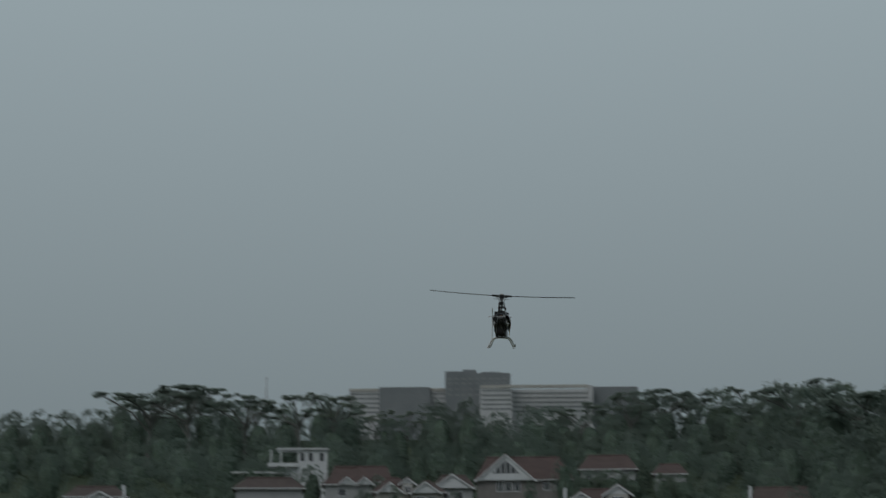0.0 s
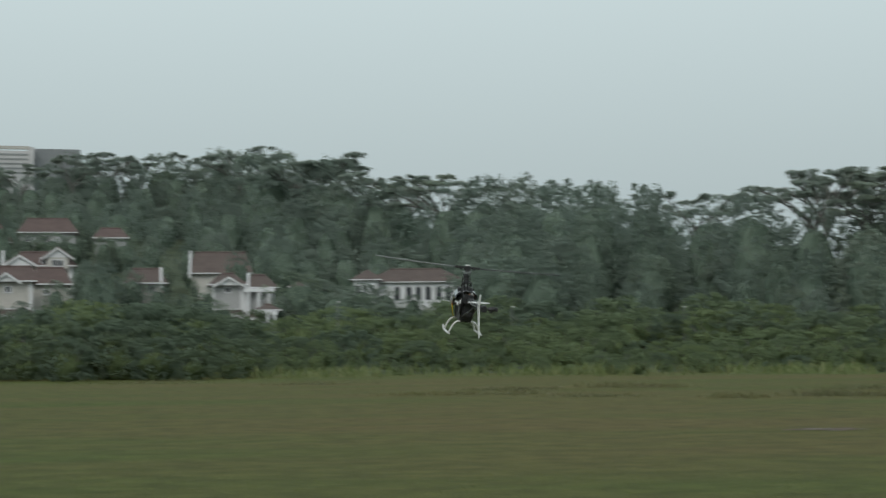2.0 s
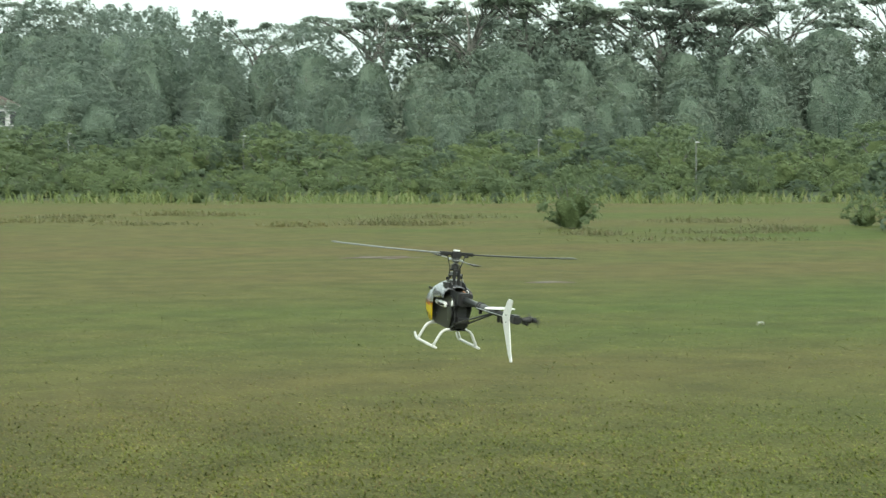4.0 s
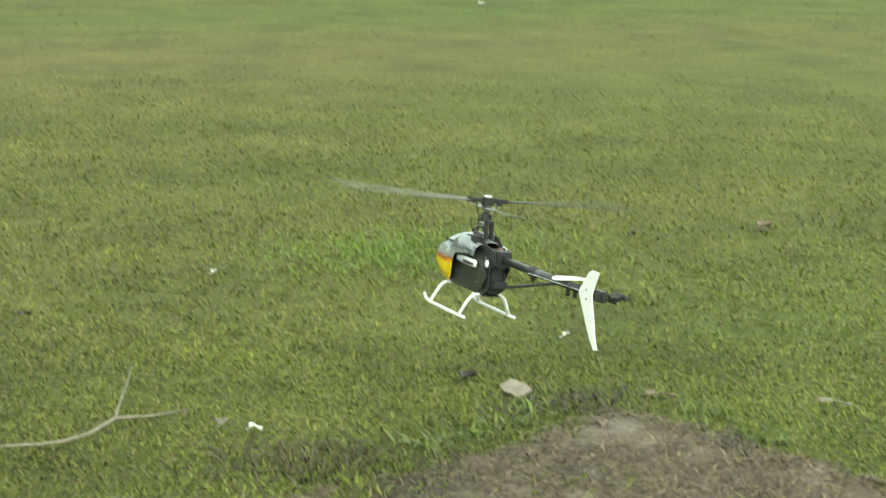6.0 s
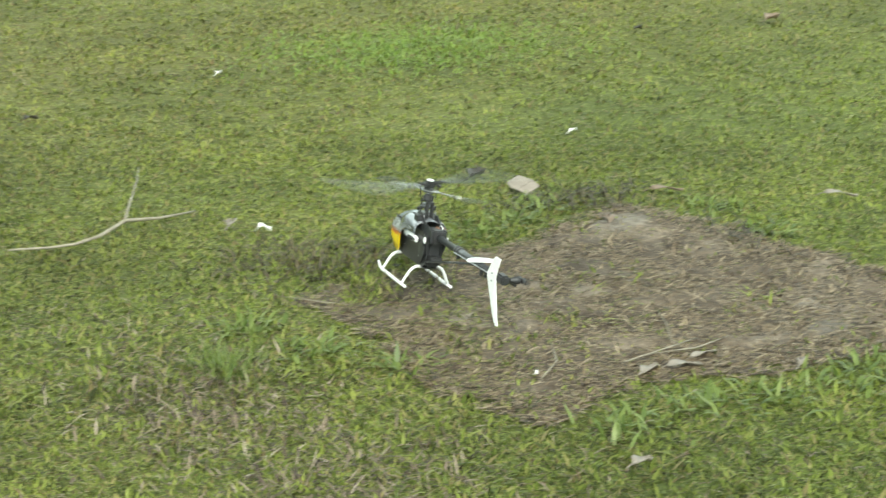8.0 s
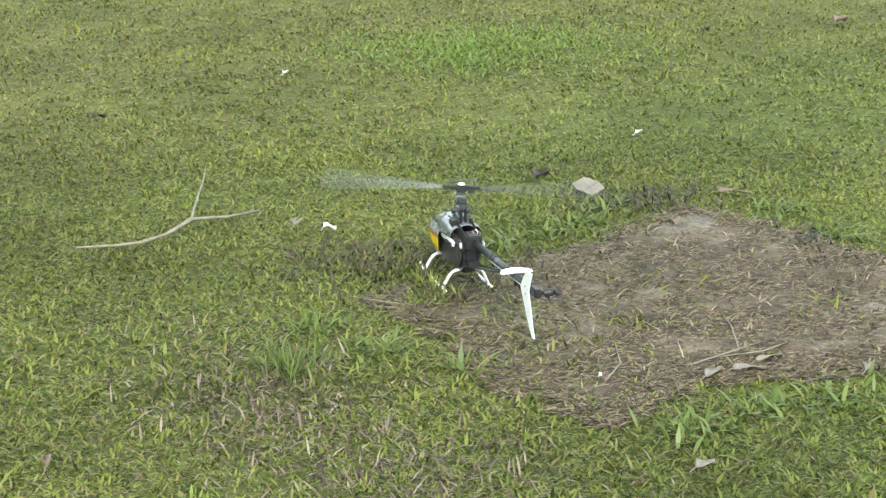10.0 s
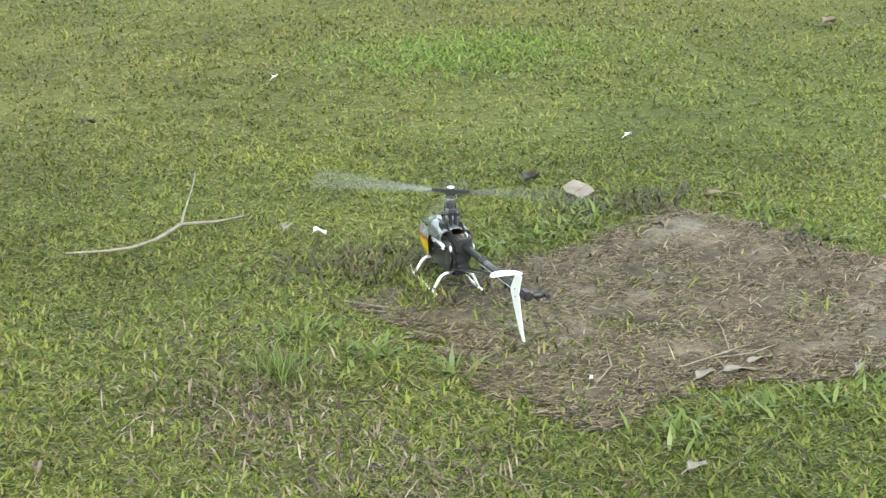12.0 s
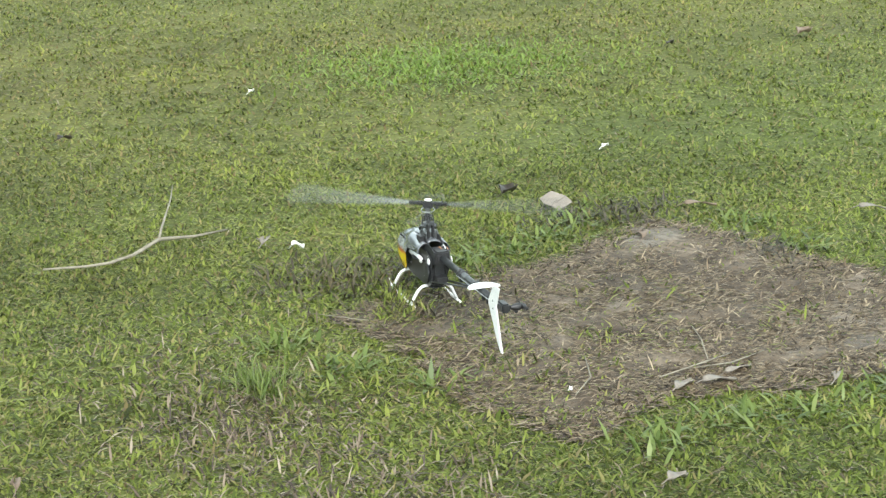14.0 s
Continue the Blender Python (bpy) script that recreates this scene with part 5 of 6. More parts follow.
def build_houses():
    red, brn, cr, gw, wp = M["roof_red"], M["roof_brown"], M["cream"], M["greywall"], M["white_paint"]
    plain = "cream terraced house with a red tiled hip roof"
    house(168, 332, 482, 300, 6.5, 4.1, red, M["taupe"], "large house with a glazed white-trimmed gable and red roof", ((218, 480, 96, 42),), (), ((208, 500, 10, 15), (222, 500, 10, 15), (237, 500, 10, 15), (290, 498, 10, 12), (310, 498, 10, 12)), 0.3, 12, True)
    house(350, 445, 466, 322, 5, 2.8, red, gw, plain, ((415, 482, 26, 8),), (), ((365, 480, 12, 9), (392, 480, 12, 9)), 0.3, 10)
    house(478, 532, 476, 322, 4, 2.0, red, gw, plain, (), (), ((505, 488, 10, 8),), 0.3, 8)
    house(92, 160, 494, 285, 6, 2.2, brn, gw, "grey house with a broad white-trimmed gable", ((124, 493, 66, 22),), (), ((110, 512, 12, 12), (135, 512, 12, 12)), 0.3, 9)
    house(52, 108, 502, 276, 6, 2.0, brn, cr, "cream house with a white gabled dormer", ((77, 500, 44, 16),), (), ((90, 522, 10, 14), (70, 522, 10, 14)), 0.5, 8)
    house(-12, 52, 500, 282, 6, 2.4, red, cr, plain, ((15, 498, 36, 14), (45, 484, 20, 8)), (), ((20, 520, 12, 12),), 0.5, 8)
    house(-100, -20, 486, 300, 6, 3.0, red, gw, plain, ((-60, 484, 26, 10), (-30, 484, 24, 10)), (), ((-70, 504, 12, 12),), 0.5, 9)
    house(-22, 86, 556, 216, 6.2, 1.9, red, cr, plain, ((70, 556, 40, 14),), (0, 84), ((22, 578, 12, 16), (45, 578, 12, 16)), 0.1, 8)
    house(116, 212, 552, 216, 6.4, 1.9, red, cr, plain, ((160, 553, 44, 18),), (118, 128, 209), ((140, 580, 14, 18), (190, 580, 12, 18)), 0.1, 8)
    house(250, 372, 550, 216, 6.0, 1.9, red, cr, "cream terraced house with white party walls and red roof", ((327, 549, 34, 12),), (253, 266), ((283, 574, 24, 18), (331, 567, 10, 9)), 0.1, 8)
    house(338, 440, 524, 240, 6.0, 2.0, red, cr, "cream house with two white gables", ((350, 523, 52, 16), (414, 508, 40, 14)), (321,), ((392, 523, 10, 14), (413, 523, 18, 14)), 0.3, 8)
    house(372, 432, 556, 226, 4.6, 2.2, red, cr, plain, (), (), ((395, 572, 8, 8),), 0.2, 8)
    house(535, 596, 556, 228, 4.4, 2.0, brn, cr, plain, (), (592,), ((575, 570, 12, 10),), 0.2, 8)
    house(645, 745, 540, 256, 5, 3.2, brn, cr, "house with a broad brown tiled roof", (), (642,), (), 0.15, 10)
    house(680, 735, 560, 236, 6, 1.6, brn, gw, "grey house with a small white gable", ((710, 560, 40, 12),), (), ((708, 572, 10, 8),), 0.4, 7)
    house(735, 790, 566, 236, 7.0, 1.8, brn, gw, "grey two-storey house with a columned porch", (), (744,), ((765, 586, 10, 14), (782, 586, 8, 14)), 0.4, 7, columns=3)
    house(760, 795, 606, 222, 3.4, 0.8, brn, gw, "small columned porch of a grey house", (), (), (), 0.4, 5, columns=3)
    house(820, 842, 566, 236, 3.0, 0.8, brn, wp, "small white outbuilding among the trees", (), (), (), 0.4, 4)
    # left group and the flat-roofed white house
    house(-545, -447, 505, 235, 6.5, 1.6, brn, cr, "cream house with a low brown roof", ((-490, 506, 40, 10),), (-448,), ((-470, 540, 12, 16), (-520, 540, 12, 16)), 0.3, 9)
    house(-385, -300, 555, 235, 5.0, 1.8, brn, cr, plain, (), (-302,), ((-320, 572, 10, 12),), 0.3, 8)
    house(-245, -176, 552, 230, 5.0, 2.0, brn, cr, plain, ((-210, 556, 40, 16),), (-243, -178), ((-210, 572, 14, 12),), 0.2, 8)
    house(-125, -46, 540, 230, 6.0, 1.8, brn, cr, "cream house with a white gabled dormer", ((-75, 530, 36, 14),), (-122,), ((-100, 560, 10, 14), (-70, 560, 12, 14)), 0.4, 8)
    house(-90, 15, 482, 318, 5.5, 3.0, red, gw, plain, (), (), (), 0.2, 9)
    house(-255, -140, 492, 262, 5.5, 1.8, brn, gw, "low grey house with a brown roof", (), (), (), 0.4, 8)
    # villa: long white upper floor with arched openings
    v = house(950, 1128, 560, 290, 6.0, 2.3, brn, wp, "long white villa with arched openings and a brown roof", (), (), (), 0.75, 10)
    k = 290 / 3330
    for cx in (1006, 1027, 1044, 1061, 1080, 1097, 1115):
        x = (cx - 1039) * k
        b = B()
        ol = [(x - 0.44, -0.3), (x + 0.44, -0.3)] + [(x + 0.44 * math.cos(a), 1.35 + 0.44 * math.sin(a)) for a in np.linspace(0, math.pi, 9)]
        wall_ = next(c for c in v.children if c.name.startswith('wall'))
        top = max(c.co.z for c in wall_.data.vertices)
        plate(b, [(p, q + top - 2.35) for p, q in ol], -0.06, 0.02)
        part("window", b, M["glass"], v, "dark arched opening")
    part("wing", box(B(), (930 - 1039) * k, (972 - 1039) * k, -1.8, 6, 8.0, top + 0.35), M["white_paint"], v)
    hip_roof(v, (930 - 1039) * k, (976 - 1039) * k, -1.8, 7, top + 0.35, 1.9, brn)
    for cx in (938, 950, 962):
        window(v, (cx - 1039) * k, -1.8, top - 1.5, 0.55, 1.1, 1)
    # flat-roofed modern house
    r = 330
    az = math.degrees((-138 - 784) / 3330)
    p = at(az, r)
    m = empty("house", Matrix.Translation((p.x, p.y, p.z)) @ Matrix.Rotation(-radians(az), 4, "Z"), "modern white flat-roofed house with projecting slabs", "house", "houses on the hillside")
    zr = EYE.z + r * math.tan(radians(4 + math.degrees((441 - 428) / 3330))) - p.z
    part("wall", box(B(), -1.0, 4.2, 0, 7, -1, zr - 0.3), wp, m)
    part("roof", box(B(), -4.6, 4.4, -0.6, 7, zr - 0.25, zr), wp, m)
    part("terrace", box(B(), -6.2, -1.0, -0.8, 6, zr - 3.2, zr - 2.6), wp, m)
    part("wing", box(B(), -3.2, -1.0, 0.4, 6, -1, zr - 3.2), wp, m)
    part("balcony_slab", box(B(), -12.5, -3.0, -1.0, 3, zr - 4.4, zr - 4.1), wp, m)
    for x in (-0.2, 1.3, 3.2):
        window(m, x, 0.0, zr - 2.2, 0.7, 1.4, 1)
    for x in (-5.6, -3.9):
        part("column", tube(B(), [(x, -0.4, zr - 2.6), (x, -0.4, zr - 0.25)], 0.14, 8), wp, m)


def build_blocks():
    """The hospital-like blocks on the far hill."""
    r = 700
    k = r / 3330

    def zof(y, x):
        return EYE.z + r * math.tan(radians(10.261 + math.degrees((441 - y) / 3330) + 0.0))

    def at0(x):
        az = -11.605 + math.degrees(math.atan((x - 784) / 3330))
        return az, at(az, r)

    az, p = at0(828)
    t = empty("apartment_building", Matrix.Translation((p.x, p.y, 0)) @ Matrix.Rotation(-radians(az), 4, "Z"), "long pale concrete blocks with a darker tower on a misty hill", "building")

    def blk(x0, x1, y0, name, mat, dy=0.0, deep=16):
        return part(name, box(B(), (x0 - 828) * k, (x1 - 828) * k, dy, dy + deep, p.z - 8, zof(y0, x0)), mat, t)

    blk(787, 902, 664, "tower", M["concrete_dark"], -6)
    blk(787, 820, 660, "roof_room", M["concrete_dark"], -5, 10)
    blk(818, 842, 657, "roof_room", M["concrete_dark"], -4.5, 10)
    blk(850, 885, 661, "roof_room", M["concrete_dark"], -4, 10)
    blk(617, 787, 688, "wing", M["concrete"], 0)
    blk(902, 1040, 690, "wing", M["concrete"], 0)
    blk(848, 904, 690, "wing", M["concrete"], -10, 20)
    blk(670, 760, 686, "core", M["concrete_dark"], -3)
    blk(1046, 1130, 684, "annexe", M["concrete_dark"], 4)
    blk(1040, 1048, 684, "stair_tower", M["concrete"], -2)
    for x0, x1, dy in ((617, 669, -0.3), (761, 786, -0.3), (849, 1038, -10.3)):
        part("roof_edge", box(B(), (x0 - 828) * k, (x1 - 828) * k, dy, dy + 2.0, zof(692, 0), zof(687, 0)), M["cream"], t, "pale pinkish roof edge")
    for x0, x1, dy in ((617, 669, 0.0), (849, 1039, -10.0), (762, 786, 0.0)):
        for y in (695, 703, 711, 719, 727):
            for n_, (a, b_) in enumerate(((x0, (x0 + x1) / 2), ((x0 + x1) / 2, x1))):
                xa, xb = (a - 828) * k, (b_ - 828) * k
                dd = dy if xb < (904 - 828) * k or dy == 0 else 0.0
                if dy == -10.0 and n_ == 1:
                    dd = 0.0
                if dy == -10.0 and n_ == 0:
                    part("window_band", box(B(), xa + 0.4, (903 - 828) * k, -10.15, -9.9, zof(y + 3, 0), zof(y, 0)), M["hazed_glass"], t)
                    xa = (905 - 828) * k
                    dd = 0.0
                part("window_band", box(B(), xa + 0.3, xb, dd - 0.15, dd + 0.1, zof(y + 3, 0), zof(y, 0)), M["hazed_glass"], t)
    for y in (672, 680, 690, 700):
        for i in range(9):
            xa = (792 + i * 12 - 828) * k
            part("window", box(B(), xa, xa + 1.5, -6.12, -5.9, zof(y + 3.5, 0), zof(y, 0)), M["hazed_glass"], t)
    # mast on the ridge
    az, p = -17.0, at(-17.0, 690)
    m = empty("radio_mast", Matrix.Translation(p), "thin grey lattice mast on the far ridge", "mast")
    part("pole", tube(B(), [(0, 0, -1), (0, 0, 23)], [0.5, 0.15], 6), M["concrete"], m)


def build_lamps():
    for az, r, h in ((12.5, 170, 3.9), (21.45, 165, 3.7), (26.2, 150, 3.6), (7.3, 175, 3.8), (2.0, 180, 4.2)):
        p = at(az, r)
        l = empty("street_lamp", Matrix.Translation(p), "slim path lamp with a pale head among the scrub", "lamp post", "path lamps")
        part("post", tube(B(), [(0, 0, -0.2), (0, 0, h), (0.15, 0, h + 0.15)], [0.045, 0.03, 0.025], 8), M["post"], l)
        part("head", box(B(), -0.05, 0.30, -0.09, 0.09, h + 0.10, h + 0.19, 0.03), M["lamp_head"], l, "pale lamp head")
    p = at(1.27, 125)
    s = empty("utility_box", Matrix.Translation(p), "pale utility box with a thin pole at the field edge", "utility box")
    part("body", box(B(), -0.42, 0.42, -0.3, 0.3, -0.1, 0.55, 0.06), M["greywall"], s)
    part("pole", tube(B(), [(0, 0, 0.5), (0, 0, 2.3)], 0.025, 6), M["post"], s)


# ---------- near ground ----------
PATCH = [(1.74, 4.13), (1.94, 4.18), (2.10, 4.17), (2.28, 4.26), (2.46, 4.27), (2.69, 4.40), (2.86, 4.46), (2.97, 4.25), (3.02, 3.97), (3.15, 3.72), (3.14, 3.38),
         (2.88, 3.24), (2.48, 3.25), (2.21, 3.33), (2.05, 3.32), (1.88, 3.22), (1.79, 3.45), (1.80, 3.69), (1.80, 3.92)]


def patch_depth(x, y):
    """How far inside the bare patch a place lies (negative outside), by its ragged outline."""
    x, y = np.asarray(x, float), np.asarray(y, float)
    inside = np.zeros(x.shape, bool)
    best = np.full(x.shape, 1e9)
    for (ax, ay), (bx, by) in zip(PATCH, PATCH[1:] + PATCH[:1]):
        cross = ((ay > y) != (by > y)) & (x < (bx - ax) * (y - ay) / (by - ay + 1e-12) + ax)
        inside ^= cross
        t = np.clip(((x - ax) * (bx - ax) + (y - ay) * (by - ay)) / ((bx - ax) ** 2 + (by - ay) ** 2), 0, 1)
        best = np.minimum(best, np.hypot(x - ax - t * (bx - ax), y - ay - t * (by - ay)))
    wob = 0.08 * np.sin(x * 23 + 2 * np.sin(y * 17)) * np.sin(y * 29 + 1.7 * np.sin(x * 13)) + 0.03 * np.sin(x * 61 + y * 47)
    flat = np.where(inside, best, -best)
    return np.where(flat < -0.045, np.minimum(flat + wob, -0.06), np.where(flat > 0.12, np.maximum(flat + wob, 0.02), flat + wob))


def blades(name, rng, xy, length, width, material, lie=0.6, z0=0.0, along=None):
    """Grass blades: bent tapering strips of one quad and a tip, one island each. along: the bearing that most of them lie in."""
    n = len(xy)
    a = rng.uniform(0, 2 * np.pi, n) if along is None else radians(along) + rng.normal(size=n) * 0.7 + np.pi * rng.integers(0, 2, n)
    d = np.stack([np.cos(a), np.sin(a)], 1)
    s = np.stack([-d[:, 1], d[:, 0]], 1)
    L = length * rng.uniform(0.5, 1.3, n)
    W = width * rng.uniform(0.6, 1.25, n)
    tilt = np.clip(rng.normal(lie, 0.28, n), 0.05, 1.45)
    bend = rng.uniform(0.1, 0.7, n)
    rows, pos, zz, ang = [], np.zeros(n), np.full(n, z0 - 0.004), tilt.copy()
    for w in (0.6, 1.0, 0.0):
        rows.append((pos.copy(), zz.copy(), W * w / 2))
        pos = pos + L * 0.5 * np.sin(ang)
        zz = np.maximum(zz + L * 0.5 * np.cos(ang), z0 + 0.002)
        ang = np.clip(ang + bend, 0, 1.75)
    V = []
    for p, z, w in rows[:2]:
        for sg in (-1, 1):
            V.append(np.column_stack([xy + d * p[:, None] + sg * s * w[:, None], z]))
    p, z, w = rows[2]
    V.append(np.column_stack([xy + d * p[:, None], z]))
    V = np.stack(V, 1).reshape(-1, 3)
    i = np.arange(n)[:, None] * 5
    loops = (i + np.array([[0, 1, 3, 2, 2, 3, 4]])).ravel()
    me = bpy.data.meshes.new(name)
    me.vertices.add(len(V))
    me.vertices.foreach_set("co", V.astype(np.float32).ravel())
    me.loops.add(len(loops))
    me.loops.foreach_set("vertex_index", loops.astype(np.int32))
    me.polygons.add(2 * n)
    me.polygons.foreach_set("loop_start", (np.arange(n)[:, None] * 7 + np.array([[0, 4]])).ravel().astype(np.int32))
    me.materials.append(material)
    me.update(calc_edges=True)
    return new(name, me)


def sector(rng, n, r0, r1, a0, a1):
    r = np.sqrt(rng.uniform(r0 * r0, r1 * r1, n))
    a = np.radians(rng.uniform(a0, a1, n))
    return np.stack([r * np.sin(a), r * np.cos(a)], 1)


def drift(xy, k):
    """Slow variation over the turf, 0 to 1."""
    x, y = xy[:, 0] * k, xy[:, 1] * k
    return 0.5 + 0.25 * np.sin(x * 1.3 + 1.1 * np.sin(y * 0.9)) + 0.25 * np.sin(y * 1.7 + 1.3 * np.sin(x * 1.1 + 2))


def build_turf():
    rng = np.random.default_rng(5)
    g = "turf of the field"
    for name, n, r0, r1, L, W, mt in (("grass", 235000, 2.9, 6.4, 0.027, 0.0058, "blade"), ("grass", 390000, 5.6, 14.0, 0.030, 0.0075, "blade"),
                                      ("grass", 120000, 9.0, 26.0, 0.026, 0.010, "blade")):
        a0, a1 = (9, 43.5) if r1 < 7 else (2, 44) if r1 < 15 else (-18, 46)
        xy = np.repeat(sector(rng, n // 6, r0, r1, a0, a1), 6, 0)
        n = len(xy)
        xy = xy + rng.normal(size=(n, 2)) * (0.007 if r1 < 7 else 0.012 if r1 < 15 else 0.03)
        keep = rng.uniform(0, 1, n) < 0.55 + 0.6 * drift(xy, 2.6 if r1 < 15 else 0.5)
        r = np.hypot(xy[:, 0], xy[:, 1])
        fade = {6.4: (6.4 - r) / 0.8, 14.0: np.minimum((r - 5.6) / 0.8, (14 - r) / 6.5), 26.0: np.minimum((r - 9) / 4, (27 - r) / 13)}[r1]
        keep &= rng.uniform(0, 1, n) < fade
        if r1 < 7:
            dep = patch_depth(xy[:, 0], xy[:, 1])
            keep &= np.where(dep < 0, rng.uniform(0, 1, n) < 0.6 - dep * 3, rng.uniform(0, 1, n) < np.exp(-dep / 0.15) * 0.50)
        ob = blades(name, rng, xy[keep], L, W, M[mt], 1.08 if r1 < 20 else 1.25)
        tagged(ob, "short green carpet grass with yellowed blades", "grass", g, "stuff")
    xy = np.array([3.35, 6.78]) + rng.normal(size=(5200, 2)) * np.array([0.36, 0.24])
    tagged(blades("lush_grass", rng, xy, 0.036, 0.0075, M["fresh"], 1.0), "brighter lush green patch of grass", "grass", g, "stuff")
    xy = np.concatenate([np.array(c) + rng.normal(size=(k, 2)) * s for c, k, s in (((2.02, 3.86), 60, 0.05), ((2.25, 3.72), 40, 0.04), ((1.95, 3.62), 70, 0.06), ((2.75, 3.60), 30, 0.05), ((1.62, 3.72), 70, 0.07), ((2.45, 3.95), 30, 0.05))])
    tagged(blades("grass_tufts", rng, xy, 0.048, 0.006, M["blade"], 1.05, 0.008), "small green tufts sprouting on the soil", "grass", g, "stuff")
    xy = np.stack([rng.uniform(1.7, 3.15, 20000), rng.uniform(3.2, 4.45, 20000)], 1)
    xy = xy[(patch_depth(xy[:, 0], xy[:, 1]) > 0.0) & (rng.uniform(0, 1, 20000) < 0.75 * np.exp(-(xy[:, 0] - 1.7) / 0.42) + 0.10 * (drift(xy, 5) > 0.55))]
    tagged(blades("sparse_grass", rng, xy, 0.026, 0.0050, M["blade"], 1.2, 0.008), "thin sparse grass growing over the soil", "grass", g, "stuff")
    # grass in which the skids sink
    xy = np.concatenate([np.array((1.90, 4.20)) + rng.normal(size=(420, 2)) * np.array((0.028, 0.10)), np.array((1.86, 4.08)) + rng.normal(size=(160, 2)) * np.array((0.04, 0.04)), np.array((2.06, 4.30)) + rng.normal(size=(160, 2)) * np.array((0.04, 0.05))])
    tagged(blades("grass_tufts", rng, xy, 0.042, 0.0055, M["blade"], 0.75), "matted grass round the landing skids", "grass", g, "stuff")
    # a feathery weed and broad-leaved weeds along the near rim of the soil
    xy = np.array((1.365, 3.78)) + rng.normal(size=(260, 2)) * np.array((0.035, 0.05))
    tagged(blades("feathery_weed", rng, xy, 0.085, 0.0028, M["lush"], 0.6), "fine feathery blue-green weed in the turf", "weeds", g, "stuff")
    spots = ((2.62, 3.10, 0.13), (2.80, 3.16, 0.10), (2.42, 3.10, 0.08), (2.24, 3.12, 0.08), (2.02, 3.10, 0.08), (1.76, 3.62, 0.06), (1.60, 3.80, 0.08), (1.52, 4.02, 0.07), (2.95, 3.12, 0.10), (2.20, 4.42, 0.07), (2.36, 4.46, 0.08), (2.54, 4.52, 0.08), (3.10, 4.36, 0.08), (3.12, 4.10, 0.06), (2.66, 4.62, 0.07))
    xy = np.concatenate([np.array((x, y)) + rng.normal(size=(int(900 * w), 2)) * w * 0.55 for x, y, w in spots])
    tagged(blades("broad_weeds", rng, xy, 0.058, 0.0105, M["lush"], 0.95), "broad-leaved green weeds at the rim of the soil", "weeds", g, "stuff")
    # coarser weeds by the near edge and dead stalks in the turf
    xy = sector(rng, 5200, 2.9, 4.3, 8, 44)
    dep = patch_depth(xy[:, 0], xy[:, 1])
    ob = blades("weeds", rng, xy[(dep < -0.02) & (drift(xy, 3.1) > 0.42)], 0.042, 0.0085, M["blade"], 1.0)
    tagged(ob, "broad-bladed weeds in the turf", "weeds", g, "stuff")
    xy = np.concatenate([sector(rng, 6000, 2.9, 9.0, 4, 46), sector(rng, 9000, 2.9, 4.6, 4, 46)])
    ob = blades("dry_stalks", rng, xy, 0.05, 0.0032, M["straw"], 1.45)
    tagged(ob, "scattered dry straw-coloured stalks in the turf", "straw", g, "stuff")
    # four clumps of darker brown blades round the soil
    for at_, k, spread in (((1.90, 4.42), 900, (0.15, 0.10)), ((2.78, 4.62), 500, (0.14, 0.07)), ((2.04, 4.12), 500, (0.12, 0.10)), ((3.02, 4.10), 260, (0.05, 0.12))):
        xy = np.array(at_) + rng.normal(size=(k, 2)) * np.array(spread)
        tagged(blades("rotted_grass", rng, xy, 0.050, 0.0065, M["dark_blade"], 1.05), "clump of dark brown grass blades by the bare soil", "dead grass", g, "stuff")
    for at_, k, spread in (((1.28, 3.62), 1700, (0.16, 0.22)), ((1.42, 3.10), 900, (0.14, 0.14))):
        xy = np.array(at_) + rng.normal(size=(k, 2)) * np.array(spread)
        tagged(blades("dead_grass", rng, xy, 0.045, 0.0050, M["straw"], 1.1), "brown dead grass showing through the turf", "dead grass", g, "stuff")
    xy = sector(rng, 11000, 99, 117, -2, 44)
    xy = xy[drift(xy, 0.35) * (np.hypot(xy[:, 0], xy[:, 1]) - 96) / 20 > rng.uniform(0.1, 0.75, len(xy))]
    ob = blades("tall_grass", rng, xy, 0.75, 0.10, M["tall"], 0.5)
    tagged(ob, "pale green tall grass along the field edge", "grass", g, "stuff")


def build_tussocks():
    """Low tufts of long grass standing out in the field."""
    rng = np.random.default_rng(12)
    for x, y, h, w in ((17.4, 58.0, 0.42, 1.3), (18.6, 57.4, 0.35, 1.2), (13.4, 73.2, 0.5, 1.3), (14.8, 72, 0.38, 1.2), (14.2, 56.9, 0.30, 0.9), (9.0, 70.0, 0.32, 1.6), (5.6, 64, 0.32, 2.2), (7.7, 64, 0.30, 2.2),
                       (10.2, 60, 0.22, 1.6), (24.2, 47, 0.26, 2.0), (2.0, 85, 0.32, 2.0), (26.7, 48.6, 0.40, 0.9), (19.9, 46.6, 0.34, 0.8), (21.0, 42, 0.2, 2.2), (29, 58, 0.4, 2.0), (-6, 92, 0.4, 3), (22, 66, 0.4, 2.5)):
        xy = rng.normal(size=(520, 2)) * np.array([w * 0.55, 0.7])
        t = blades("tussock", rng, xy, h * 0.62, 0.03, M["tussock"], 0.7)
        t.location = (x, y, 0)
        tagged(t, "low dark tuft of long grass in the field", "tussock", "tussocks in the field", "stuff")


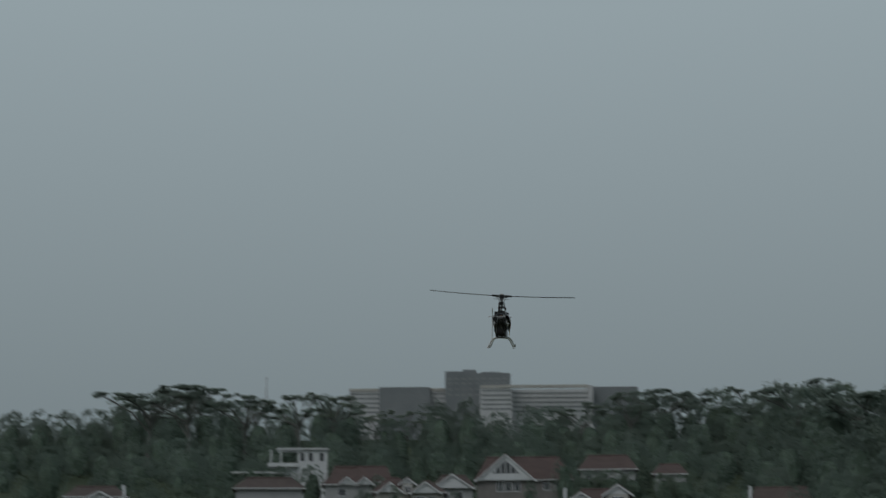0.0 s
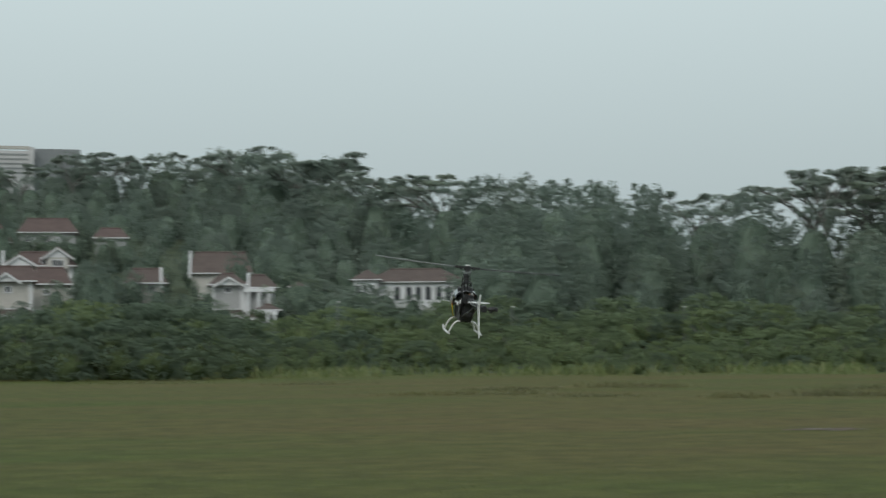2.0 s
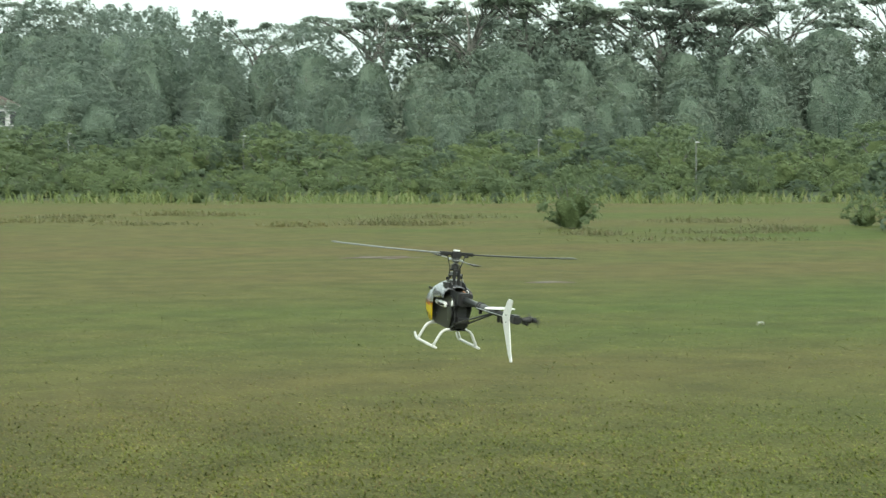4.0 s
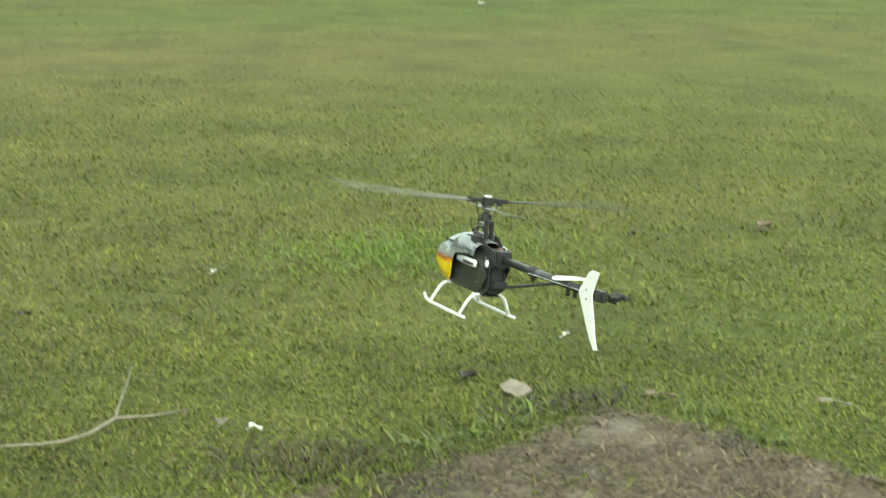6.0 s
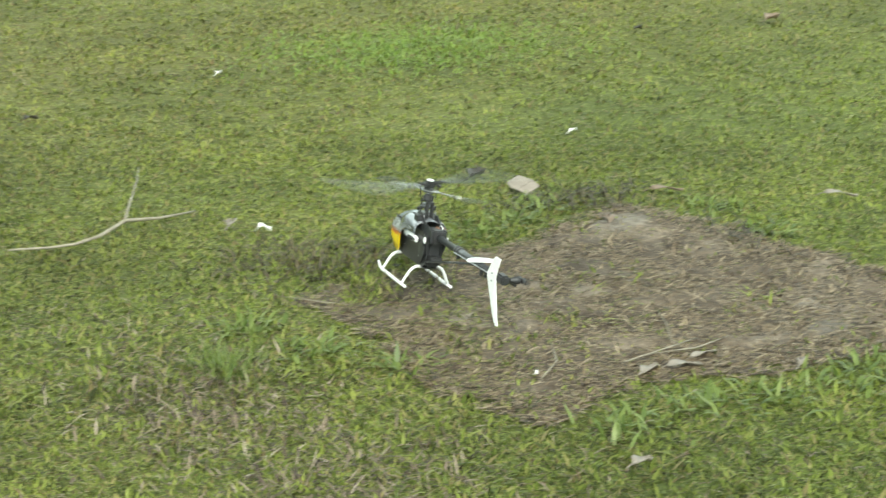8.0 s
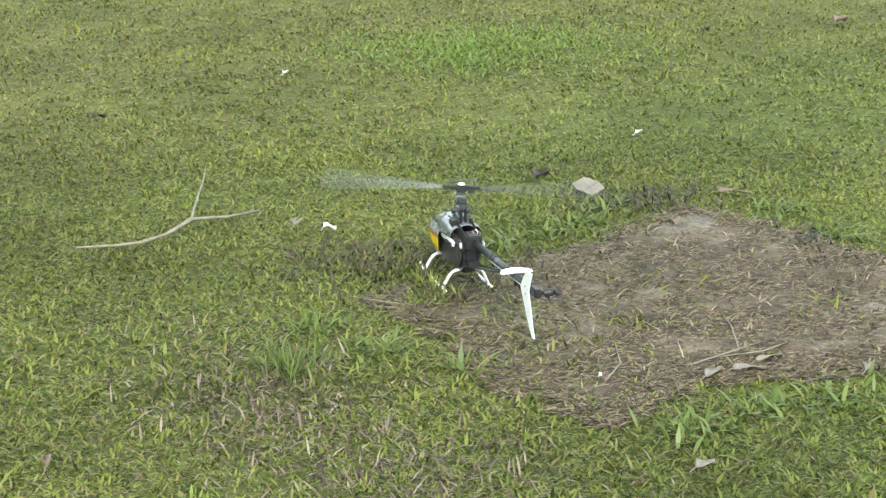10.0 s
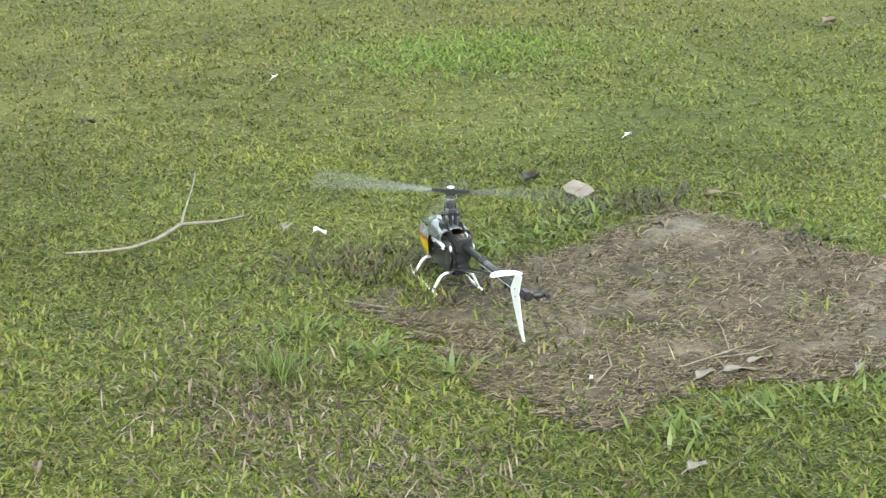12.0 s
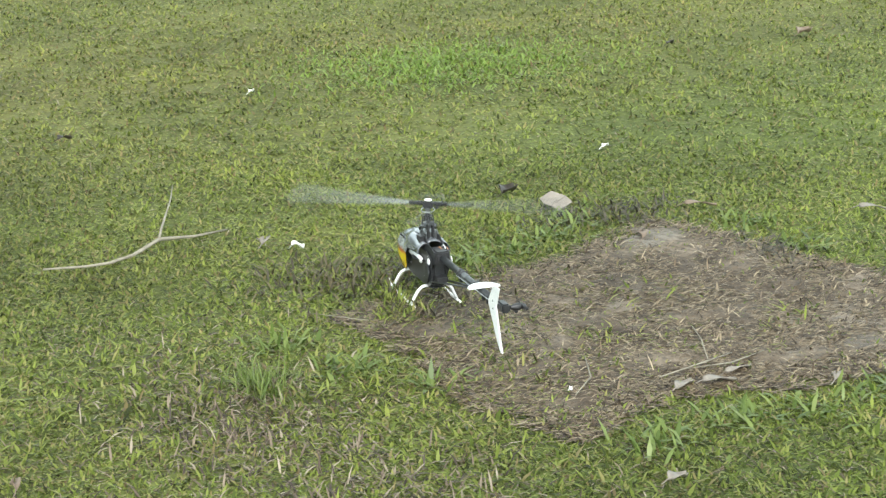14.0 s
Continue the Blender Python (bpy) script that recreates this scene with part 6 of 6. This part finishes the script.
def build_patch():
    xs, ys = np.arange(1.45, 3.35, 0.025), np.arange(3.0, 4.7, 0.025)
    X, Y = np.meshgrid(xs, ys)
    dep = patch_depth(X, Y)
    verts, idx = [], {}
    faces = []
    for j in range(len(ys)):
        for i in range(len(xs)):
            if dep[j, i] > -0.05:
                idx[(i, j)] = len(verts)
                z = 0.003 + 0.006 * smooth(-0.05, 0.05, dep[j, i]) + 0.004 * noise.noise((xs[i] * 9, ys[j] * 9, 0)) * (dep[j, i] > 0)
                verts.append((xs[i], ys[j], z))
    for (i, j) in idx:
        q = [(i, j), (i + 1, j), (i + 1, j + 1), (i, j + 1)]
        if all(c in idx for c in q):
            faces.append([idx[c] for c in q])
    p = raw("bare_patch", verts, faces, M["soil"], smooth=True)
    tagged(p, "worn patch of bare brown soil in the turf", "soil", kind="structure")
    rng = np.random.default_rng(8)
    xy = np.stack([rng.uniform(1.5, 3.3, 95000), rng.uniform(3.1, 4.6, 95000)], 1)
    dep = patch_depth(xy[:, 0], xy[:, 1])
    xy = xy[(dep > -0.06) & (rng.uniform(0, 1, len(xy)) < 0.42 + 0.5 * drift(xy, 6)) & (np.hypot(xy[:, 0] - 2.79, xy[:, 1] - 4.33) > rng.uniform(0.05, 0.25, len(xy))) & (np.hypot(xy[:, 0] - 2.02, xy[:, 1] - 4.12) > rng.uniform(0.0, 0.3, len(xy)))]
    ob = blades("straw_litter", rng, xy, 0.040, 0.0042, M["straw"], 1.52, 0.008, -15)
    tagged(ob, "flattened dry grass litter on the bare soil", "straw", "turf of the field", "stuff")


def scrap(name, x, y, w, l, turn, mat, label, curl=0.3, cat="leaf", z=0.030):
    """A fallen leaf: a pointed oval sheet, curled along its rib, with a stalk."""
    t = empty(name, pose(x * (1 - z / 1.6), y * (1 - z / 1.6), z, 0, 0, turn), label, cat, "litter on the grass" if cat == "leaf" else "")
    b = B()
    n = 9
    rows = []
    for i in range(n):
        u = i / (n - 1)
        ww = w / 2 * math.sin(math.pi * min(0.98, 0.03 + u * 0.95)) ** 0.7
        rows.append([b.verts.new((l * (u - 0.5), s * ww, curl * w * (abs(s) ** 2) * 0.5 + 0.006 * math.sin(u * 5 + s))) for s in (-1, -0.5, 0, 0.5, 1)])
    for p, q in zip(rows, rows[1:]):
        for k in range(4):
            b.faces.new((p[k], q[k], q[k + 1], p[k + 1]))
    o = part("blade", b, mat, t, smooth=True)
    md = o.modifiers.new("thick", "SOLIDIFY")
    md.thickness = 0.0012
    part("stalk", tube(B(), [(-l * 0.48, 0, 0.003), (-l * 0.62, 0.003, -0.004), (-l * 0.72, 0.008, -0.010)], 0.0012, 5), mat, t)
    return t


def lying(rows):
    """Places of a thing that lies a little over the ground, drawn in along the sight line."""
    return [(x * (1 - z / 1.6), y * (1 - z / 1.6), z) for x, y, z in rows]


def build_litter():
    for x, y, rx, ry in ((10.51, 34.9, 0.75, 0.55), (10.47, 26.1, 0.35, 0.25)):
        ring = [(x + rx * (1 + 0.3 * math.sin(3 * a + x)) * math.cos(a), y + ry * (1 + 0.3 * math.sin(5 * a + y)) * math.sin(a), 0.006) for a in np.linspace(0, 2 * math.pi, 24, endpoint=False)]
        tagged(raw("bare_patch", ring, [tuple(range(24))], M["soil"]), "small bare sandy scar out in the field", "soil", kind="structure")
    c = empty("cardboard_piece", pose(2.685, 4.745, 0.030, 18, 8, -68), "torn pale brown cardboard piece lying on the grass", "cardboard")
    part("sheet", plate(B(), [(-0.042, -0.030), (0.012, -0.034), (0.006, 0.031), (-0.020, 0.032), (-0.046, 0.020)], -0.0015, 0.0015), M["card"], c)
    part("flap", plate(B(), [(0.0135, -0.034), (0.044, -0.026), (0.040, 0.030), (0.0075, 0.031)], -0.0015, 0.0015), M["card"], c, "folded cardboard flap")
    for o in c.children:
        o.matrix_local = pose(0, 0, 0, 90, 0, 0) if o.name.startswith("sheet") else pose(0, 0, 0.0015, 90, 9, 0)
    scrap("fallen_leaf", 2.66, 5.00, 0.058, 0.075, 30, M["darkleaf"], "dark curled brown leaf on the grass", 0.6)
    scrap("fallen_leaf", 3.11, 4.60, 0.030, 0.095, -28, M["deadleaf"], "long brown dry leaf lying on the grass", 0.2)
    scrap("fallen_leaf", 3.55, 4.32, 0.034, 0.095, -40, M["greyleaf"], "long grey dry leaf lying on the grass", 0.2)
    scrap("fallen_leaf", 5.01, 6.65, 0.070, 0.090, 20, M["deadleaf"], "dark curled brown leaf lying on the grass", 0.6)
    scrap("fallen_leaf", 1.79, 4.86, 0.040, 0.055, 60, M["greyleaf"], "small grey-brown curled leaf on the grass", 0.5)
    scrap("fallen_leaf", 1.96, 2.95, 0.035, 0.050, 10, M["greyleaf"], "brown leaf sunk in the near grass", 0.4)
    scrap("fallen_leaf", 2.34, 3.36, 0.030, 0.080, -15, M["greyleaf"], "grey weathered leaf on bare soil", 0.3, z=0.016)
    scrap("fallen_leaf", 3.22, 5.35, 0.018, 0.040, 30, M["white_petal"], "small cream leaf on the grass", 0.3)
    scrap("fallen_leaf", 0.745, 3.53, 0.022, 0.050, 80, M["deadleaf"], "pale brown leaf standing in the turf", 0.8)
    scrap("fallen_leaf", 2.25, 3.372, 0.032, 0.070, 25, M["greyleaf"], "grey weathered leaf on bare soil", 0.4, z=0.014)
    scrap("fallen_leaf", 2.42, 3.40, 0.020, 0.085, 12, M["greyleaf"], "narrow grey leaf on bare soil", 0.2, z=0.014)
    scrap("fallen_leaf", 2.589, 3.255, 0.022, 0.045, 50, M["greyleaf"], "pale dry leaf at the rim of the soil", 0.5)
    scrap("fallen_leaf", 2.79, 4.42, 0.030, 0.075, 60, M["deadleaf"], "grey leaf in drying mud", 0.3, z=0.016)
    scrap("fallen_leaf", 1.61, 6.33, 0.03, 0.05, 10, M["darkleaf"], "dark rotted leaf on the grass", 0.5)
    scrap("fallen_leaf", 4.37, 6.74, 0.035, 0.055, 30, M["darkleaf"], "dark rotted leaf on the grass", 0.5)
    scrap("paper_scrap", 2.006, 3.467, 0.006, 0.008, 20, M["white_petal"], "tiny white scrap on bare soil", 0.5, "paper scrap", 0.014)
    scrap("paper_scrap", 1.86, 4.77, 0.026, 0.036, -30, M["white_petal"], "small crumpled white paper scrap on the grass", 0.7, "paper scrap")
    scrap("paper_scrap", 2.45, 6.72, 0.022, 0.030, 40, M["white_petal"], "tiny white paper scrap on the grass", 0.5, "paper scrap")
    scrap("paper_scrap", 9.70, 18.11, 0.05, 0.07, 10, M["white_petal"], "pale orange-white scrap far out on the field", 0.8, "paper scrap")
    br = empty("fallen_branch", pose(0, 0, 0), "pale dry forked branch lying on the grass", "branch")
    part("main_stem", tube(B(), lying([(1.16, 4.90, 0.03), (1.27, 4.87, 0.028), (1.34, 4.87, 0.035), (1.42, 4.91, 0.04), (1.53, 5.02, 0.045), (1.63, 5.00, 0.035), (1.74, 5.02, 0.025)]),
                           [0.0028, 0.0038, 0.0044, 0.005, 0.0055, 0.004, 0.0022], 8), M["wood"], br, smooth=True)
    part("side_twig", tube(B(), lying([(1.53, 5.02, 0.045), (1.57, 5.12, 0.055), (1.63, 5.26, 0.06), (1.69, 5.40, 0.05), (1.75, 5.56, 0.03)]), [0.004, 0.0036, 0.003, 0.0024, 0.0012], 7), M["wood"], br, smooth=True)
    tw = empty("twig", pose(0, 0, 0), "thin straw-coloured twig on bare soil", "twig")
    part("stem", tube(B(), lying([(1.68, 4.22, 0.012), (1.75, 4.14, 0.014), (1.82, 4.07, 0.010)]), [0.0007, 0.0011, 0.0006], 6), M["wood"], tw, smooth=True)
    tw = empty("twig", pose(0, 0, 0), "thin straw-coloured twig on bare soil", "twig")
    part("stem", tube(B(), [(2.28, 3.42, 0.014), (2.40, 3.40, 0.017), (2.52, 3.44, 0.013)], [0.001, 0.0016, 0.0008], 6), M["wood"], tw, smooth=True)
    for rows in (((2.20, 3.40, 0.016), (2.32, 3.42, 0.020), (2.44, 3.46, 0.014)), ((2.36, 3.44, 0.018), (2.42, 3.56, 0.020), (2.46, 3.66, 0.014)), ((1.98, 3.40, 0.014), (2.06, 3.47, 0.018), (2.12, 3.60, 0.014))):
        tw = empty("twig", pose(0, 0, 0), "thin grey-brown twig on bare soil", "twig")
        part("stem", tube(B(), rows, [0.0012, 0.0020, 0.001], 6), M["wood"], tw, smooth=True)


# ---------- motion ----------
FLIGHT = [
    (0.0, -1.576, 9.088, 2.759, 1.7, -8.2, 96.5), (0.5, -0.960, 8.90, 2.49, 1.0, -1.0, 96.5), (1.0, -0.387, 8.632, 2.194, 6.0, -7.9, 93.6),
    (1.5, 0.213, 8.065, 1.883, 4.5, -5.3, 92.0), (2.0, 0.742, 7.295, 1.644, 3.5, -6.5, 91.0), (2.5, 1.100, 6.457, 1.463, 3.6, -4.4, 89.3),
    (3.0, 1.441, 5.871, 1.284, 2.1, -3.3, 88.9), (5.3, 1.802, 3.951, 0.841, 3.7, -2.5, 86.3), (5.6, 1.876, 3.764, 0.706, 4.3, 1.6, 86.6),
    (6.0, 1.946, 3.627, 0.575, 5.2, 1.3, 87.5), (6.5, 2.065, 3.653, 0.441, 3.6, -2.2, 87.8), (7.0, 2.126, 3.710, 0.332, 4.7, 0.1, 88.5),
    (7.5, 2.144, 3.860, 0.180, 0.7, 0.2, 88.9), (8.0, 2.013, 4.088, 0.015, 7.3, 3.4, 82.7), (8.2, 1.999, 4.145, 0.007, 6.0, 2.9, 83.4),
    (8.6, 1.984, 4.161, -0.003, 0.2, 0.8, 83.2), (10.5, 1.986, 4.166, -0.006, 0.2, 0.8, 83.2), (14.0, 1.986, 4.168, -0.006, 0.0, 0.8, 83.0)]
# blade bearing in the body's space at each half second of the descent
SPIN = {0: 4, 15: 90, 30: 2, 45: 60, 60: 8, 75: 12, 90: 3, 96: 60, 158: 104}


def motions():
    h, rotor, tail = HELI
    walk(h, [(t, pose(*p)) for t, *p in FLIGHT])
    keys = sorted(SPIN)
    angle, rows = float(SPIN[0]), []
    for f in range(0, 421):
        rows.append((f / 30, angle))
        if f < 158:
            a = max(k for k in keys if k <= f)
            b = keys[keys.index(a) + 1]
            turn = SPIN[b] - SPIN[a]
            while turn < 12 * (b - a):
                turn += 360
            angle += turn / (b - a)
        else:
            angle += 88.0 if f < 165 else 72.0 if f < 180 else 1226 / 15 if f < 195 else 85.0 if 246 <= f < 306 else 84.0
    walk(rotor, [(t, pose(0, 0, 0.256, 2.4, 0, 0) @ pose(0, 0, 0, 0, 0, -a)) for t, a in rows])
    walk(tail, [(f / 30, pose(-0.552, -0.040, 0.158, 0, f * 84.0, 0)) for f in range(0, 421)])


HELI = build_helicopter()
build_woods()
build_scrub()
build_houses()
build_blocks()
build_lamps()
build_turf()
build_tussocks()
build_patch()
build_litter()
motions()
